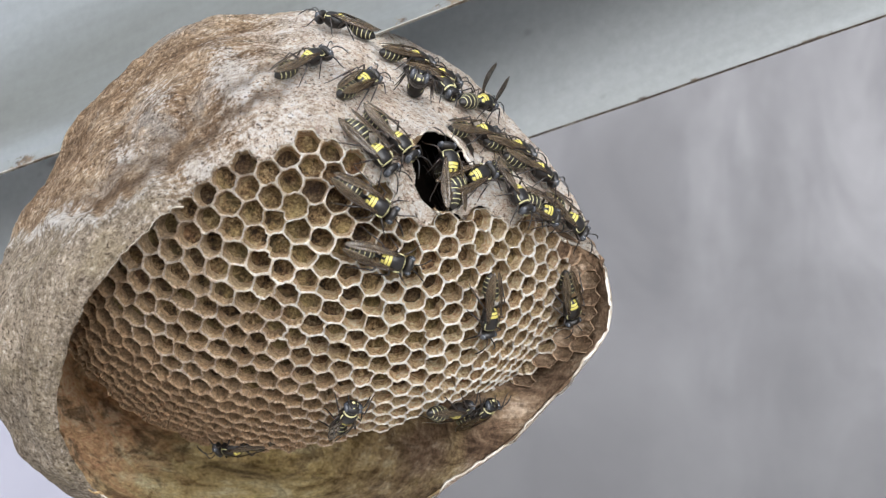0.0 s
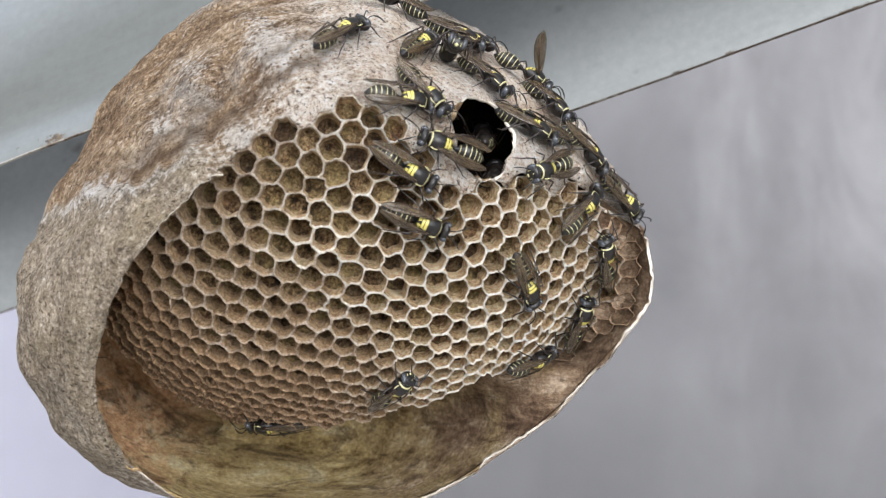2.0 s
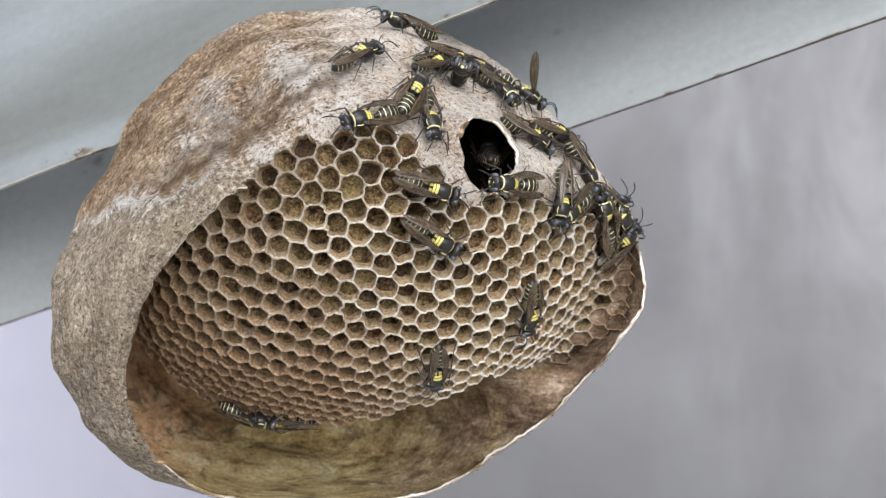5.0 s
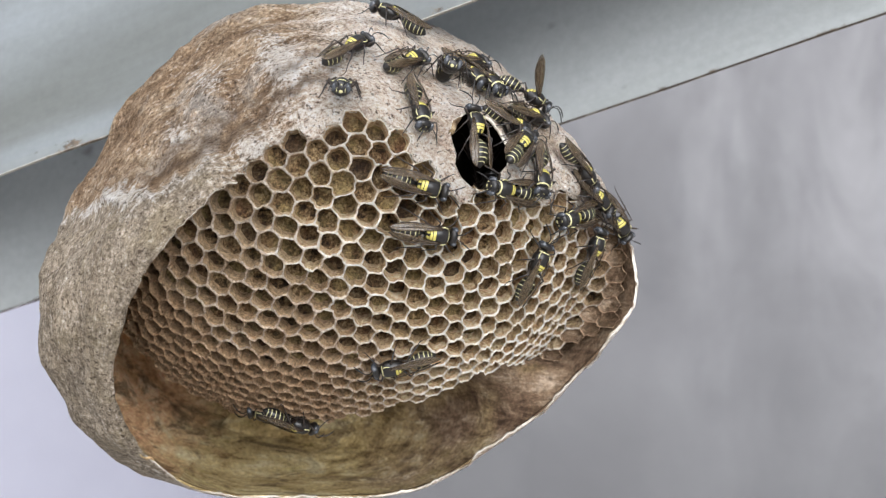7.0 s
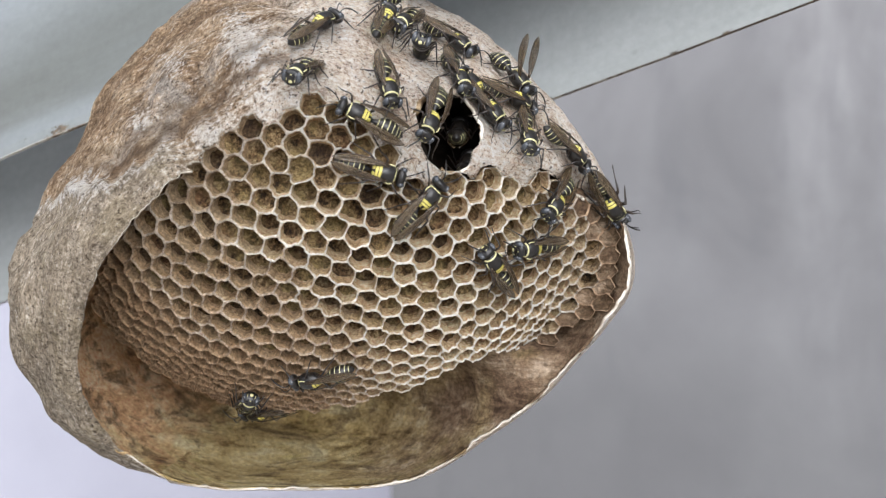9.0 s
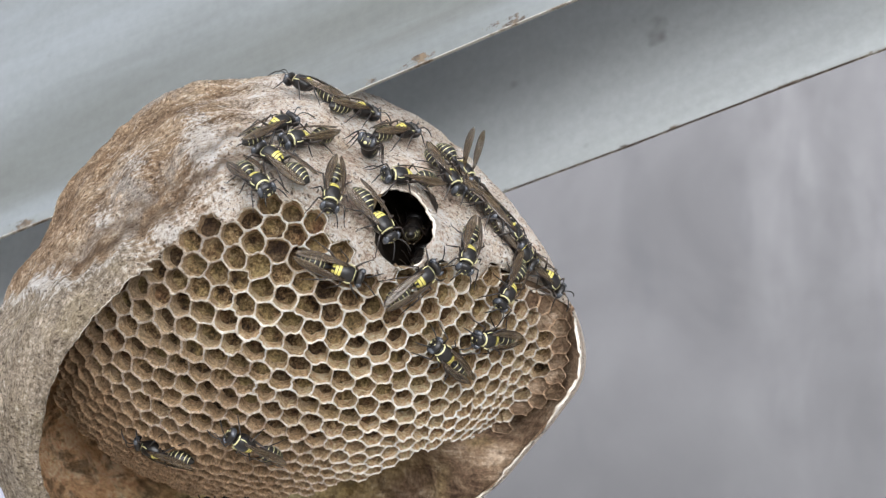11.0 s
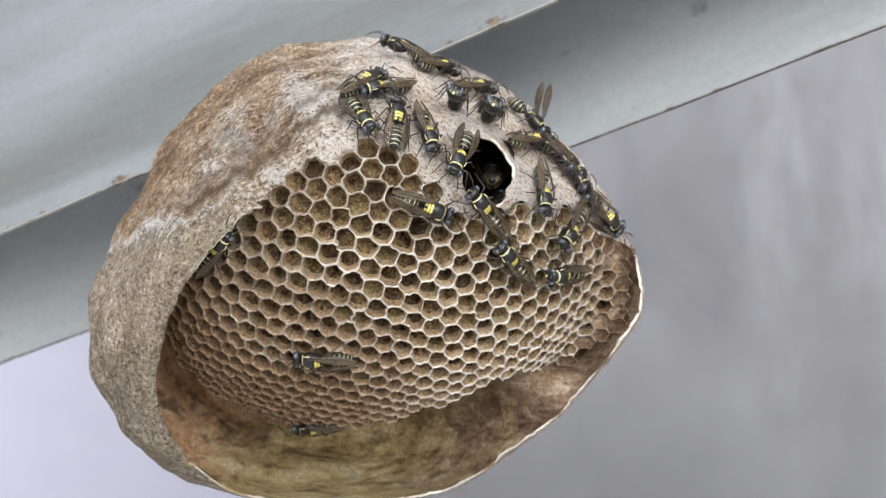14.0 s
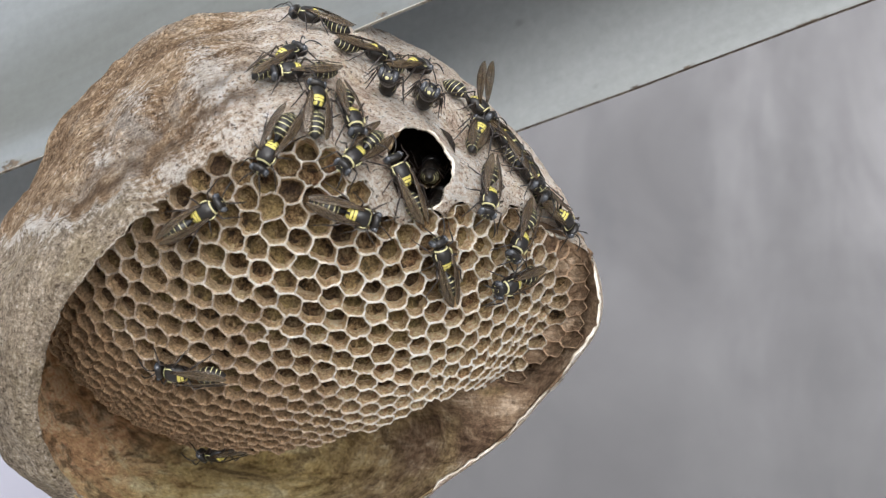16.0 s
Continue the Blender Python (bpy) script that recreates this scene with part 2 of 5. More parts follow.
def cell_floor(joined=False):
    # dark brown floors, deepened further in colour to stand for shade in the cells
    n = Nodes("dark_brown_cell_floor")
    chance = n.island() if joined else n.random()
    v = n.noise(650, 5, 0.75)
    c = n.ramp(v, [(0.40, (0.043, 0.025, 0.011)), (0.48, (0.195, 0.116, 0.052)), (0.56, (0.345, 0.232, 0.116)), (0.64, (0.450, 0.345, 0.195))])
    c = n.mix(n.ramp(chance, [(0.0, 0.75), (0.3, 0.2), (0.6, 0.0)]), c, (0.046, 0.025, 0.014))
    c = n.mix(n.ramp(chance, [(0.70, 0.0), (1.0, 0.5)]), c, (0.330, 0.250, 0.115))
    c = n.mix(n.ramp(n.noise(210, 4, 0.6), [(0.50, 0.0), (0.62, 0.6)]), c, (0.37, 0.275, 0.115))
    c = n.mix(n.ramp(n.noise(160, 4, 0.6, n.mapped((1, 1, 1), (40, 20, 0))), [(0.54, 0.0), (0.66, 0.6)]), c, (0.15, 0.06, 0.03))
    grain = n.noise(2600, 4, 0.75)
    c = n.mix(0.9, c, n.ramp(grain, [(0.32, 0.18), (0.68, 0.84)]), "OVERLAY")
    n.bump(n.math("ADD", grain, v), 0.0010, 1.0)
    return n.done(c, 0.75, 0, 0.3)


def beam_paint(name, low, mid, high, seed, rusty=False, grime=False):
    n = Nodes(name)
    level = n.mapped((1, 1, 1), (0, 17.6, 0))
    along = n.mapped((0.12, 0.12, 1), (0, 0, seed), level)
    dirt = n.noise(48, 6, 0.62, along, 0.4)
    c = n.ramp(dirt, [(0.3, low), (0.5, mid), (0.7, high)])
    film = n.ramp(n.noise(14, 5, 0.6, n.mapped((0.35, 1, 1), (0, 0, seed), level)), [(0.42, 0.0), (0.64, 0.5)])
    c = n.mix(film, c, [v * 0.72 for v in mid])
    if grime:
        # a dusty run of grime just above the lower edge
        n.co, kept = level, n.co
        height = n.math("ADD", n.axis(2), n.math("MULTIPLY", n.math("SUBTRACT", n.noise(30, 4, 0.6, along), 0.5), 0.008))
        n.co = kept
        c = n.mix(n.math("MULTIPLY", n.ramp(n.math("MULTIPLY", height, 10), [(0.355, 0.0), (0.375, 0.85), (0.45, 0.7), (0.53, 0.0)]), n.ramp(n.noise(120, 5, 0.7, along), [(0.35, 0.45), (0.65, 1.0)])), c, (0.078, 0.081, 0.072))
    spots = n.ramp(n.noise(75, 3, 0.55), [(0.68, 0.0), (0.74, 0.6)])
    c = n.mix(spots, c, (0.10, 0.09, 0.075))
    smear = n.ramp(n.noise(60, 5, 0.7, n.mapped((0.3, 1, 1), (0, 20, 0))), [(0.62, 0.0), (0.75, 0.3)])
    c = n.mix(smear, c, [v * 0.8 for v in low])
    grain = n.noise(700, 3, 0.6)
    c = n.mix(0.15, c, n.ramp(grain, [(0.3, 0.3), (0.7, 0.7)]), "OVERLAY")
    if rusty:
        c = n.mix(n.ramp(n.noise(260, 6, 0.75, n.mapped((0.6, 1, 1), (0, 0, 0), level)), [(0.56, 0.0), (0.61, 0.9)]), c, n.ramp(n.noise(500, 4), [(0.4, (0.035, 0.022, 0.012)), (0.6, (0.12, 0.080, 0.040))]))
        c = n.mix(n.ramp(n.noise(45, 4, 0.6, along), [(0.5, 0.0), (0.65, 0.5)]), c, (0.27, 0.265, 0.22))
    n.bump(n.noise(240, 4), 0.0002, 0.3)
    return n.done(c, 0.5, 0, 0.35)


def rusty_edge(name, shift):
    n = Nodes(name)
    v = n.noise(210, 6, 0.75)
    c = n.ramp(v, [(0.40 + shift, (0.28, 0.27, 0.24)), (0.48 + shift, (0.14, 0.115, 0.085)), (0.56 + shift, (0.055, 0.038, 0.026))])
    n.bump(v, 0.0005, 0.6)
    return n.done(c, 0.75)


def wall_plaster():
    n = Nodes("stained_and_shaded_grey_plaster")
    cloud = n.noise(7.0, 5, 0.6, None, 0.6)
    c = n.ramp(cloud, [(0.30, (0.103, 0.101, 0.105)), (0.52, (0.134, 0.132, 0.137)), (0.72, (0.163, 0.162, 0.166))])
    wander = n.math("MULTIPLY", n.math("SUBTRACT", n.noise(8.0, 6, 0.7, n.mapped((1, 1, 0.6))), 0.5), 0.16)
    x = n.math("ADD", n.axis(0), wander)
    ragged = n.ramp(n.noise(13.0, 6, 0.68, n.mapped((1.2, 1, 0.45)), 0.9), [(0.38, 0.15), (0.62, 1.0)])
    # lime runs down the plaster in pale streaks
    runs = n.ramp(x, [(0.17, 0.0), (0.222, 0.55), (0.262, 0.15), (0.33, 0.75), (0.40, 0.45), (0.47, 0.9), (0.60, 0.2)])
    c = n.mix(n.math("MULTIPLY", runs, ragged), c, (0.215, 0.213, 0.218))
    c = n.mix(n.ramp(n.noise(14, 5, 0.65, n.mapped((1.6, 1, 0.4))), [(0.57, 0.0), (0.72, 0.6)]), c, (0.096, 0.096, 0.102))
    # lower wall darkened in colour for its weaker light, with a ragged edge
    low = n.math("ADD", n.axis(2), n.math("MULTIPLY", n.math("SUBTRACT", n.noise(4.0, 5, 0.6), 0.5), 0.35))
    c = n.mix(n.ramp(n.math("SUBTRACT", low, 1.0), [(0.58, 0.75), (0.80, 0.0)]), c, (0.086, 0.085, 0.088))
    n.bump(n.noise(60, 5), 0.002, 0.3)
    return n.done(c, 0.9)


def ground_mat():
    n = Nodes("pale_concrete_ground")
    c = n.ramp(n.noise(2.0, 6, 0.6), [(0.3, (0.42, 0.40, 0.37)), (0.7, (0.56, 0.54, 0.50))])
    n.bump(n.noise(40, 5), 0.004, 0.4)
    return n.done(c, 0.9)


OUTSIDE, INSIDE = paper_outside(), paper_inside()
EDGE_PAPER = pale_paper("pale_torn_paper_edge", (0.66, 0.61, 0.53), (0.38, 0.32, 0.24))
SHADE_PAPER = pale_paper("blackish_entrance_shade", (0.035, 0.025, 0.018), (0.012, 0.009, 0.007))
RIM_PAPER = rim_paper()
OLD_RIM = pale_paper("brown_old_cell_rim_paper", (0.38, 0.265, 0.17), (0.20, 0.125, 0.075))
CELL_PAPER, CELL_FLOOR = cell_paper(), cell_floor()
FIELD_PAPER, FIELD_FLOOR = cell_paper(True), cell_floor(True)


def whitewash():
    n = Nodes("white_washed_wall")
    c = n.ramp(n.noise(2.5, 5, 0.6), [(0.3, (0.260, 0.260, 0.306)), (0.7, (0.308, 0.308, 0.359))])
    n.bump(n.noise(40, 5), 0.002, 0.3)
    return n.done(c, 0.9)


WHITEWASH = whitewash()
# the same grey steel twice: front darkened, rear lightened to even out their light
FRONT_DARKENED_PAINT = beam_paint("dusty_grey_steel_darkened_for_light", (0.080, 0.085, 0.081), (0.132, 0.142, 0.142), (0.172, 0.189, 0.198), 0, False, True)
FRONT_DARKENED_MARGIN = beam_paint("rust_spotted_dusty_grey_steel_darkened_for_light", (0.080, 0.085, 0.081), (0.132, 0.142, 0.140), (0.175, 0.190, 0.192), 0, True)
REAR_LIGHTENED_PAINT = beam_paint("blue_grey_steel_lightened_for_shade", (0.352, 0.370, 0.362), (0.424, 0.446, 0.444), (0.472, 0.500, 0.504), 40)
REAR_LIGHTENED_MARGIN = beam_paint("rust_spotted_blue_grey_steel_lightened_for_shade", (0.352, 0.370, 0.362), (0.424, 0.446, 0.444), (0.472, 0.500, 0.504), 40, True)
RUST, PALE_RUST = rusty_edge("rusty_steel_edge", -0.03), rusty_edge("lightly_rusted_steel_edge", 0.1)
PLASTER, GROUND = wall_plaster(), ground_mat()

# ---- the setting ----
bm = mesh_from([(-400, -400, 0), (400, -400, 0), (400, 400, 0), (-400, 400, 0)], [(0, 1, 2, 3)])
tagged(part("ground", bm, GROUND), "pale concrete ground under the eaves", "ground", kind="structure")


def box_bm(x0, x1, y0, y1, z0, z1):
    bm = bmesh.new()
    bmesh.ops.create_cube(bm, size=1.0, matrix=Matrix.LocRotScale(((x0 + x1) / 2, (y0 + y1) / 2, (z0 + z1) / 2), None, (x1 - x0, y1 - y0, z1 - z0)))
    return bm


tagged(part("wall_north", box_bm(-0.12, 6.0, 1.10, 1.30, 0.0, 5.0), PLASTER, smooth=False), "grey plaster wall with pale vertical stains", "wall", kind="structure")
tagged(part("wall_far", box_bm(-6.0, 1.0, 3.0, 3.2, 0.0, 5.0), WHITEWASH, smooth=False), "sunlit white-washed wall in the distance", "wall", kind="structure")


def rafter(base, height, paint, margin, wide, label):
    # a sloping steel strip on edge, with a bare, rusty lower edge
    along = Vector((1, -0.304, 0.318)).normalized()
    up = Vector((0, 0.30, 0.95))
    up = (up - along * up.dot(along)).normalized()
    out = up.cross(along).normalized()
    out = out if out.y < 0 else -out
    root = empty("steel_rafter", NEST)
    tagged(root, label, "rafter", "steel rafters", "structure")

    def strip(name, low, high, thick, proud, mat):
        prof = [(proud, low), (proud, high), (-thick, high), (-thick, low)]
        n = 120
        vs, fs = [], []
        for q in range(n + 1):
            s = -600 + 1200 * q / n
            wave = 0.25 * noise.noise(Vector((s * 0.02, 0.3, 0))) + 0.10 * noise.noise(Vector((s * 0.15, 0.3, 5)))
            for o, h in prof:
                vs.append((base + along * s + up * (h + wave) + out * (o + 0.5 * wave)) * MM)
        for q in range(n):
            for k in range(4):
                k2 = (k + 1) % 4
                fs.append((q * 4 + k, q * 4 + k2, q * 4 + 4 + k2, q * 4 + 4 + k))
        fs += [(3, 2, 1, 0), tuple(n * 4 + k for k in range(4))]
        m = mesh_from(vs, fs)
        bmesh.ops.recalc_face_normals(m, faces=m.faces)
        return part(name, m, mat, root, smooth=False)

    edge = 0.16 if wide > 1 else 0.14
    strip("web", edge + wide, height, 0.6, 0.0, paint)
    strip("rusty_margin", edge, edge + wide, 0.6, 0.0, margin)
    strip("lower_edge", 0.0, edge, 0.5, 0.05, PALE_RUST if wide > 1 else RUST)


rafter(Vector((0.0025, 1.055, 0.1787)) * 196, 95, FRONT_DARKENED_PAINT, FRONT_DARKENED_MARGIN, 1.5, "front rafter of grey painted steel, colour darkened against its strong light, with rusty lower edge")
rafter(Vector((0.2395, 1.2095, 0.1547)) * 196, 60, REAR_LIGHTENED_PAINT, REAR_LIGHTENED_MARGIN, 0.35, "rear rafter of blue-grey painted steel, colour lightened against its shade, with rusty lower edge")


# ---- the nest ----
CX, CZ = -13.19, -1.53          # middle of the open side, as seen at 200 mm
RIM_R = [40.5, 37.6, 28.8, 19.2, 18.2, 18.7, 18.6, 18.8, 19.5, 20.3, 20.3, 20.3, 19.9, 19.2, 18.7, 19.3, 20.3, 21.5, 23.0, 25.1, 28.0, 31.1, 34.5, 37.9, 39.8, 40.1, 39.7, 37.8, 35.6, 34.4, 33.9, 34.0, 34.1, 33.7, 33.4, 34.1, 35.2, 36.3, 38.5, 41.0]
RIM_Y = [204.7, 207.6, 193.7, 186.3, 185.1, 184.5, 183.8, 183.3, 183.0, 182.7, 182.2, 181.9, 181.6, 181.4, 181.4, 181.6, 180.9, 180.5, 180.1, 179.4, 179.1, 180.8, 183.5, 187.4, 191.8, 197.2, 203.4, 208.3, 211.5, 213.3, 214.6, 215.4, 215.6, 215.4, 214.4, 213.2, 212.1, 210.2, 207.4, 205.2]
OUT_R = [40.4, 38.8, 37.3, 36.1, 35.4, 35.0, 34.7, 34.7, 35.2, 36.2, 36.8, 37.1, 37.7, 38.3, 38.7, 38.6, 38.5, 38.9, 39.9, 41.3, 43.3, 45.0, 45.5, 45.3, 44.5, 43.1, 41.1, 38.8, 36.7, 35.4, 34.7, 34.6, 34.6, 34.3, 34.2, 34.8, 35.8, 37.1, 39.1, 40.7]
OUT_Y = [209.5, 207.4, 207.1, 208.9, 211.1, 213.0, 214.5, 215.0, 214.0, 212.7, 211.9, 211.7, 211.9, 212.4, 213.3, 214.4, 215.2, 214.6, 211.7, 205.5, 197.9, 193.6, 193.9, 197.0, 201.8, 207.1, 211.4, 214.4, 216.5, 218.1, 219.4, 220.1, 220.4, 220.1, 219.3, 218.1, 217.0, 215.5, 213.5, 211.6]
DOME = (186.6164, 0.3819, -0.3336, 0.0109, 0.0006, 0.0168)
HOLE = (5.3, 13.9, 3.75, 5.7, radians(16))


def around(table, a):
    k = (a / (2 * math.pi)) % 1.0 * len(table)
    i, f = int(k), k - int(k)
    p = [table[(i + j) % len(table)] for j in (-1, 0, 1, 2)]
    return p[1] + 0.5 * f * (p[2] - p[0] + f * (2 * p[0] - 5 * p[1] + 4 * p[2] - p[3] + f * (3 * (p[1] - p[2]) + p[3] - p[0])))


def spread(X, Z, y):
    return Vector((X * y / 200, y, Z * y / 200))


def fold_line(X, Z):
    """How far above the flap's upper edge a place lies; the edge climbs more steeply once it nears the comb."""
    return Z - (7.4 + 0.30 * (X + 47) + 0.36 * max(0.0, X + 36.5) + 0.7 * math.sin(X * 0.5) + 0.5 * math.sin(X * 1.3 + 1) + 0.25 * math.sin(X * 3.1))


def step(v, soft):
    return 1 / (1 + math.exp(max(-40.0, min(40.0, v / soft))))


LUMPS = ((-22.5, 26.5, 1.9, 11), (-25, 29.5, 1.0, 7), (-33, 24.5, 1.1, 10), (-27.3, 14.3, 1.5, 5), (-46, 7.6, 1.2, 7), (-41.5, 9.6, 0.8, 4), (-30.5, 20.5, -1.3, 6), (-37.5, 16.2, -0.9, 7), (-27, 22, -1.2, 5), (-36, 27.5, -0.9, 9), (-16.5, 24, -1.0, 7), (-10, 24, 0.8, 8))


def ridge(X, Z):
    """Proud folds and lumps of the envelope, in millimetres towards the viewer."""
    # the flap is a sheet of its own, laid over the older paper and curled along its upper edge
    line = fold_line(X, Z)
    west = step(X + 34, 2.2)
    east = step(X + 17, 2.5) * (1 - west)
    curl = math.exp(-((line + 0.9) / 0.9) ** 2) * (1 + 0.5 * math.sin(X * 0.9))
    fold = west * (1.1 * curl - 2.4 * (1 - step(line, 0.22))) + east * (0.6 * curl - 0.9 * (1 - step(line, 0.5)))
    # long creases that follow the edge on the older paper
    crease = 0.0
    for k, (off, amp) in enumerate(((2.6, 0.55), (5.4, 0.45), (9.0, 0.4), (13.0, 0.35))):
        crease += amp * math.exp(-((line - off - 0.5 * math.sin(X * 0.4 + k)) / 0.7) ** 2)
    crease *= step(X + 14, 3)
    lump = sum(h * math.exp(-((X - x) ** 2 + (Z - z) ** 2) / w) for x, z, h, w in LUMPS)
    return fold + lump - crease


def tuck(a):
    """1 where the envelope grows out between the topmost cells, 0 where it stands free of the comb."""
    d = math.degrees(a) % 360
    w = max(0.0, min(1.0, (d - 3) / 9, (149 - d) / 10))
    return w * w * (3 - 2 * w)


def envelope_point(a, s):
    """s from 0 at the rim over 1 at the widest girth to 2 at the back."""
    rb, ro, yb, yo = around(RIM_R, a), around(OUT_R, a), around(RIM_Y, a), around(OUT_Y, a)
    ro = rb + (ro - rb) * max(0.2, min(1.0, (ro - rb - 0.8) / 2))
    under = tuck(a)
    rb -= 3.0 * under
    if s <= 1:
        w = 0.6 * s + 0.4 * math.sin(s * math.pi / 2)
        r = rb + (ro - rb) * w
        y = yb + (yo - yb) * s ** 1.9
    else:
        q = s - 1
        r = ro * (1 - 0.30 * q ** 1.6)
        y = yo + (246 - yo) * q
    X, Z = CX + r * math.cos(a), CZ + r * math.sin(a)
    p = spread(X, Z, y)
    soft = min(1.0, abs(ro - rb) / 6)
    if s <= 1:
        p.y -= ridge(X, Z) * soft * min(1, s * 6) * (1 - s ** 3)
        # raised collar of the entrance
        hx, hz = X - HOLE[0], Z - HOLE[1]
        c, n = math.cos(HOLE[4]), math.sin(HOLE[4])
        e = math.hypot((hx * c + hz * n) / HOLE[2], (hz * c - hx * n) / HOLE[3])
        p.y -= 1.6 * math.exp(-((e - 1) / 0.28) ** 2) * soft
    v = Vector((p.x, p.y, p.z)) * 0.11
    rough = noise.noise(v) * 1.1 + noise.noise(v * 3.1) * 0.45 + noise.noise(v * 9) * 0.16 + noise.noise(v * 24) * 0.09
    fade = min(1, s * 8) if s <= 1 else 1
    p.y -= rough * soft * fade * 0.8
    if under and s < 0.5:
        level = comb_point(X, Z).y + 0.12 - p.y
        p.y += under * (1 - (s / 0.5) ** 2) * max(0.0, level)
        p.y += under * max(0.0, 1 - s / 0.25) * min(0.0, level)
    push = rough * 0.85 * (1 if s > 0.6 else s / 0.6) * soft
    p.x += math.cos(a) * push
    p.z += math.sin(a) * push
    if s < 0.02:   # torn edge
        t = noise.noise(Vector((math.cos(a) * 9, math.sin(a) * 9, 3))) * 0.7 + noise.noise(Vector((math.cos(a) * 40, math.sin(a) * 40, 7))) * 0.28
        p.x += math.cos(a) * t
        p.z += math.sin(a) * t
    return p


def comb_y(x, z):
    q = DOME
    x, z = max(-60.0, min(x, 40.0)), max(-32.0, z)
    d = 0.62 * x - 0.78 * z - 11
    fall = 0.012 * max(0.0, x - 2) ** 2 + 0.042 * max(0.0, -13.5 - z) ** 2 + 0.05 * max(0.0, d) ** 2 + 0.010 * max(0.0, d - 3.5) ** 3
    fall += 0.02 * max(0.0, -0.8 * x - 0.6 * z - 26) ** 2
    y = fall + q[0] + q[1] * x + q[2] * z + q[3] * x * x + q[4] * x * z + q[5] * z * z
    if x > 8:
        # the flank climbs again onto the inside of the envelope
        X, Z = x * 0.965, z * 0.965
        a, r = math.atan2(Z - CZ, X - CX), math.hypot(X - CX, Z - CZ)
        off = max(0.0, math.radians(-26) - a, a - math.radians(13))
        wall = around(RIM_Y, a) + 0.8 + 0.85 * (around(RIM_R, a) - r) + 30 * off
        h = max(0.0, 5.0 - abs(y - wall)) / 5.0
        y = min(y, wall) - h * h * 1.25
    return y


def comb_point(X, Z):
    y = 190.0
    for _ in range(40):
        y = 0.5 * y + 0.5 * comb_y(X * y / 200, Z * y / 200)
    return spread(X, Z, y)


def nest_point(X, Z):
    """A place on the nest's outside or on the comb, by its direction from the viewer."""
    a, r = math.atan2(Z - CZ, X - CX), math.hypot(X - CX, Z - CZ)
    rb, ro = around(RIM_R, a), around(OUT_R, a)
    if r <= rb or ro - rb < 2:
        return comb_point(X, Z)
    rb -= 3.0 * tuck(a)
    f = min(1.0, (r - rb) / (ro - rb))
    s = f
    for _ in range(12):
        s -= (0.6 * s + 0.4 * math.sin(s * math.pi / 2) - f) * 0.9
    return envelope_point(a, max(0, min(1, s)))


def in_hole(X, Z, grow=1.0):
    hx, hz = X - HOLE[0], Z - HOLE[1]
    c, n = math.cos(HOLE[4]), math.sin(HOLE[4])
    e = math.hypot((hx * c + hz * n) / HOLE[2], (hz * c - hx * n) / HOLE[3])
    return e / grow


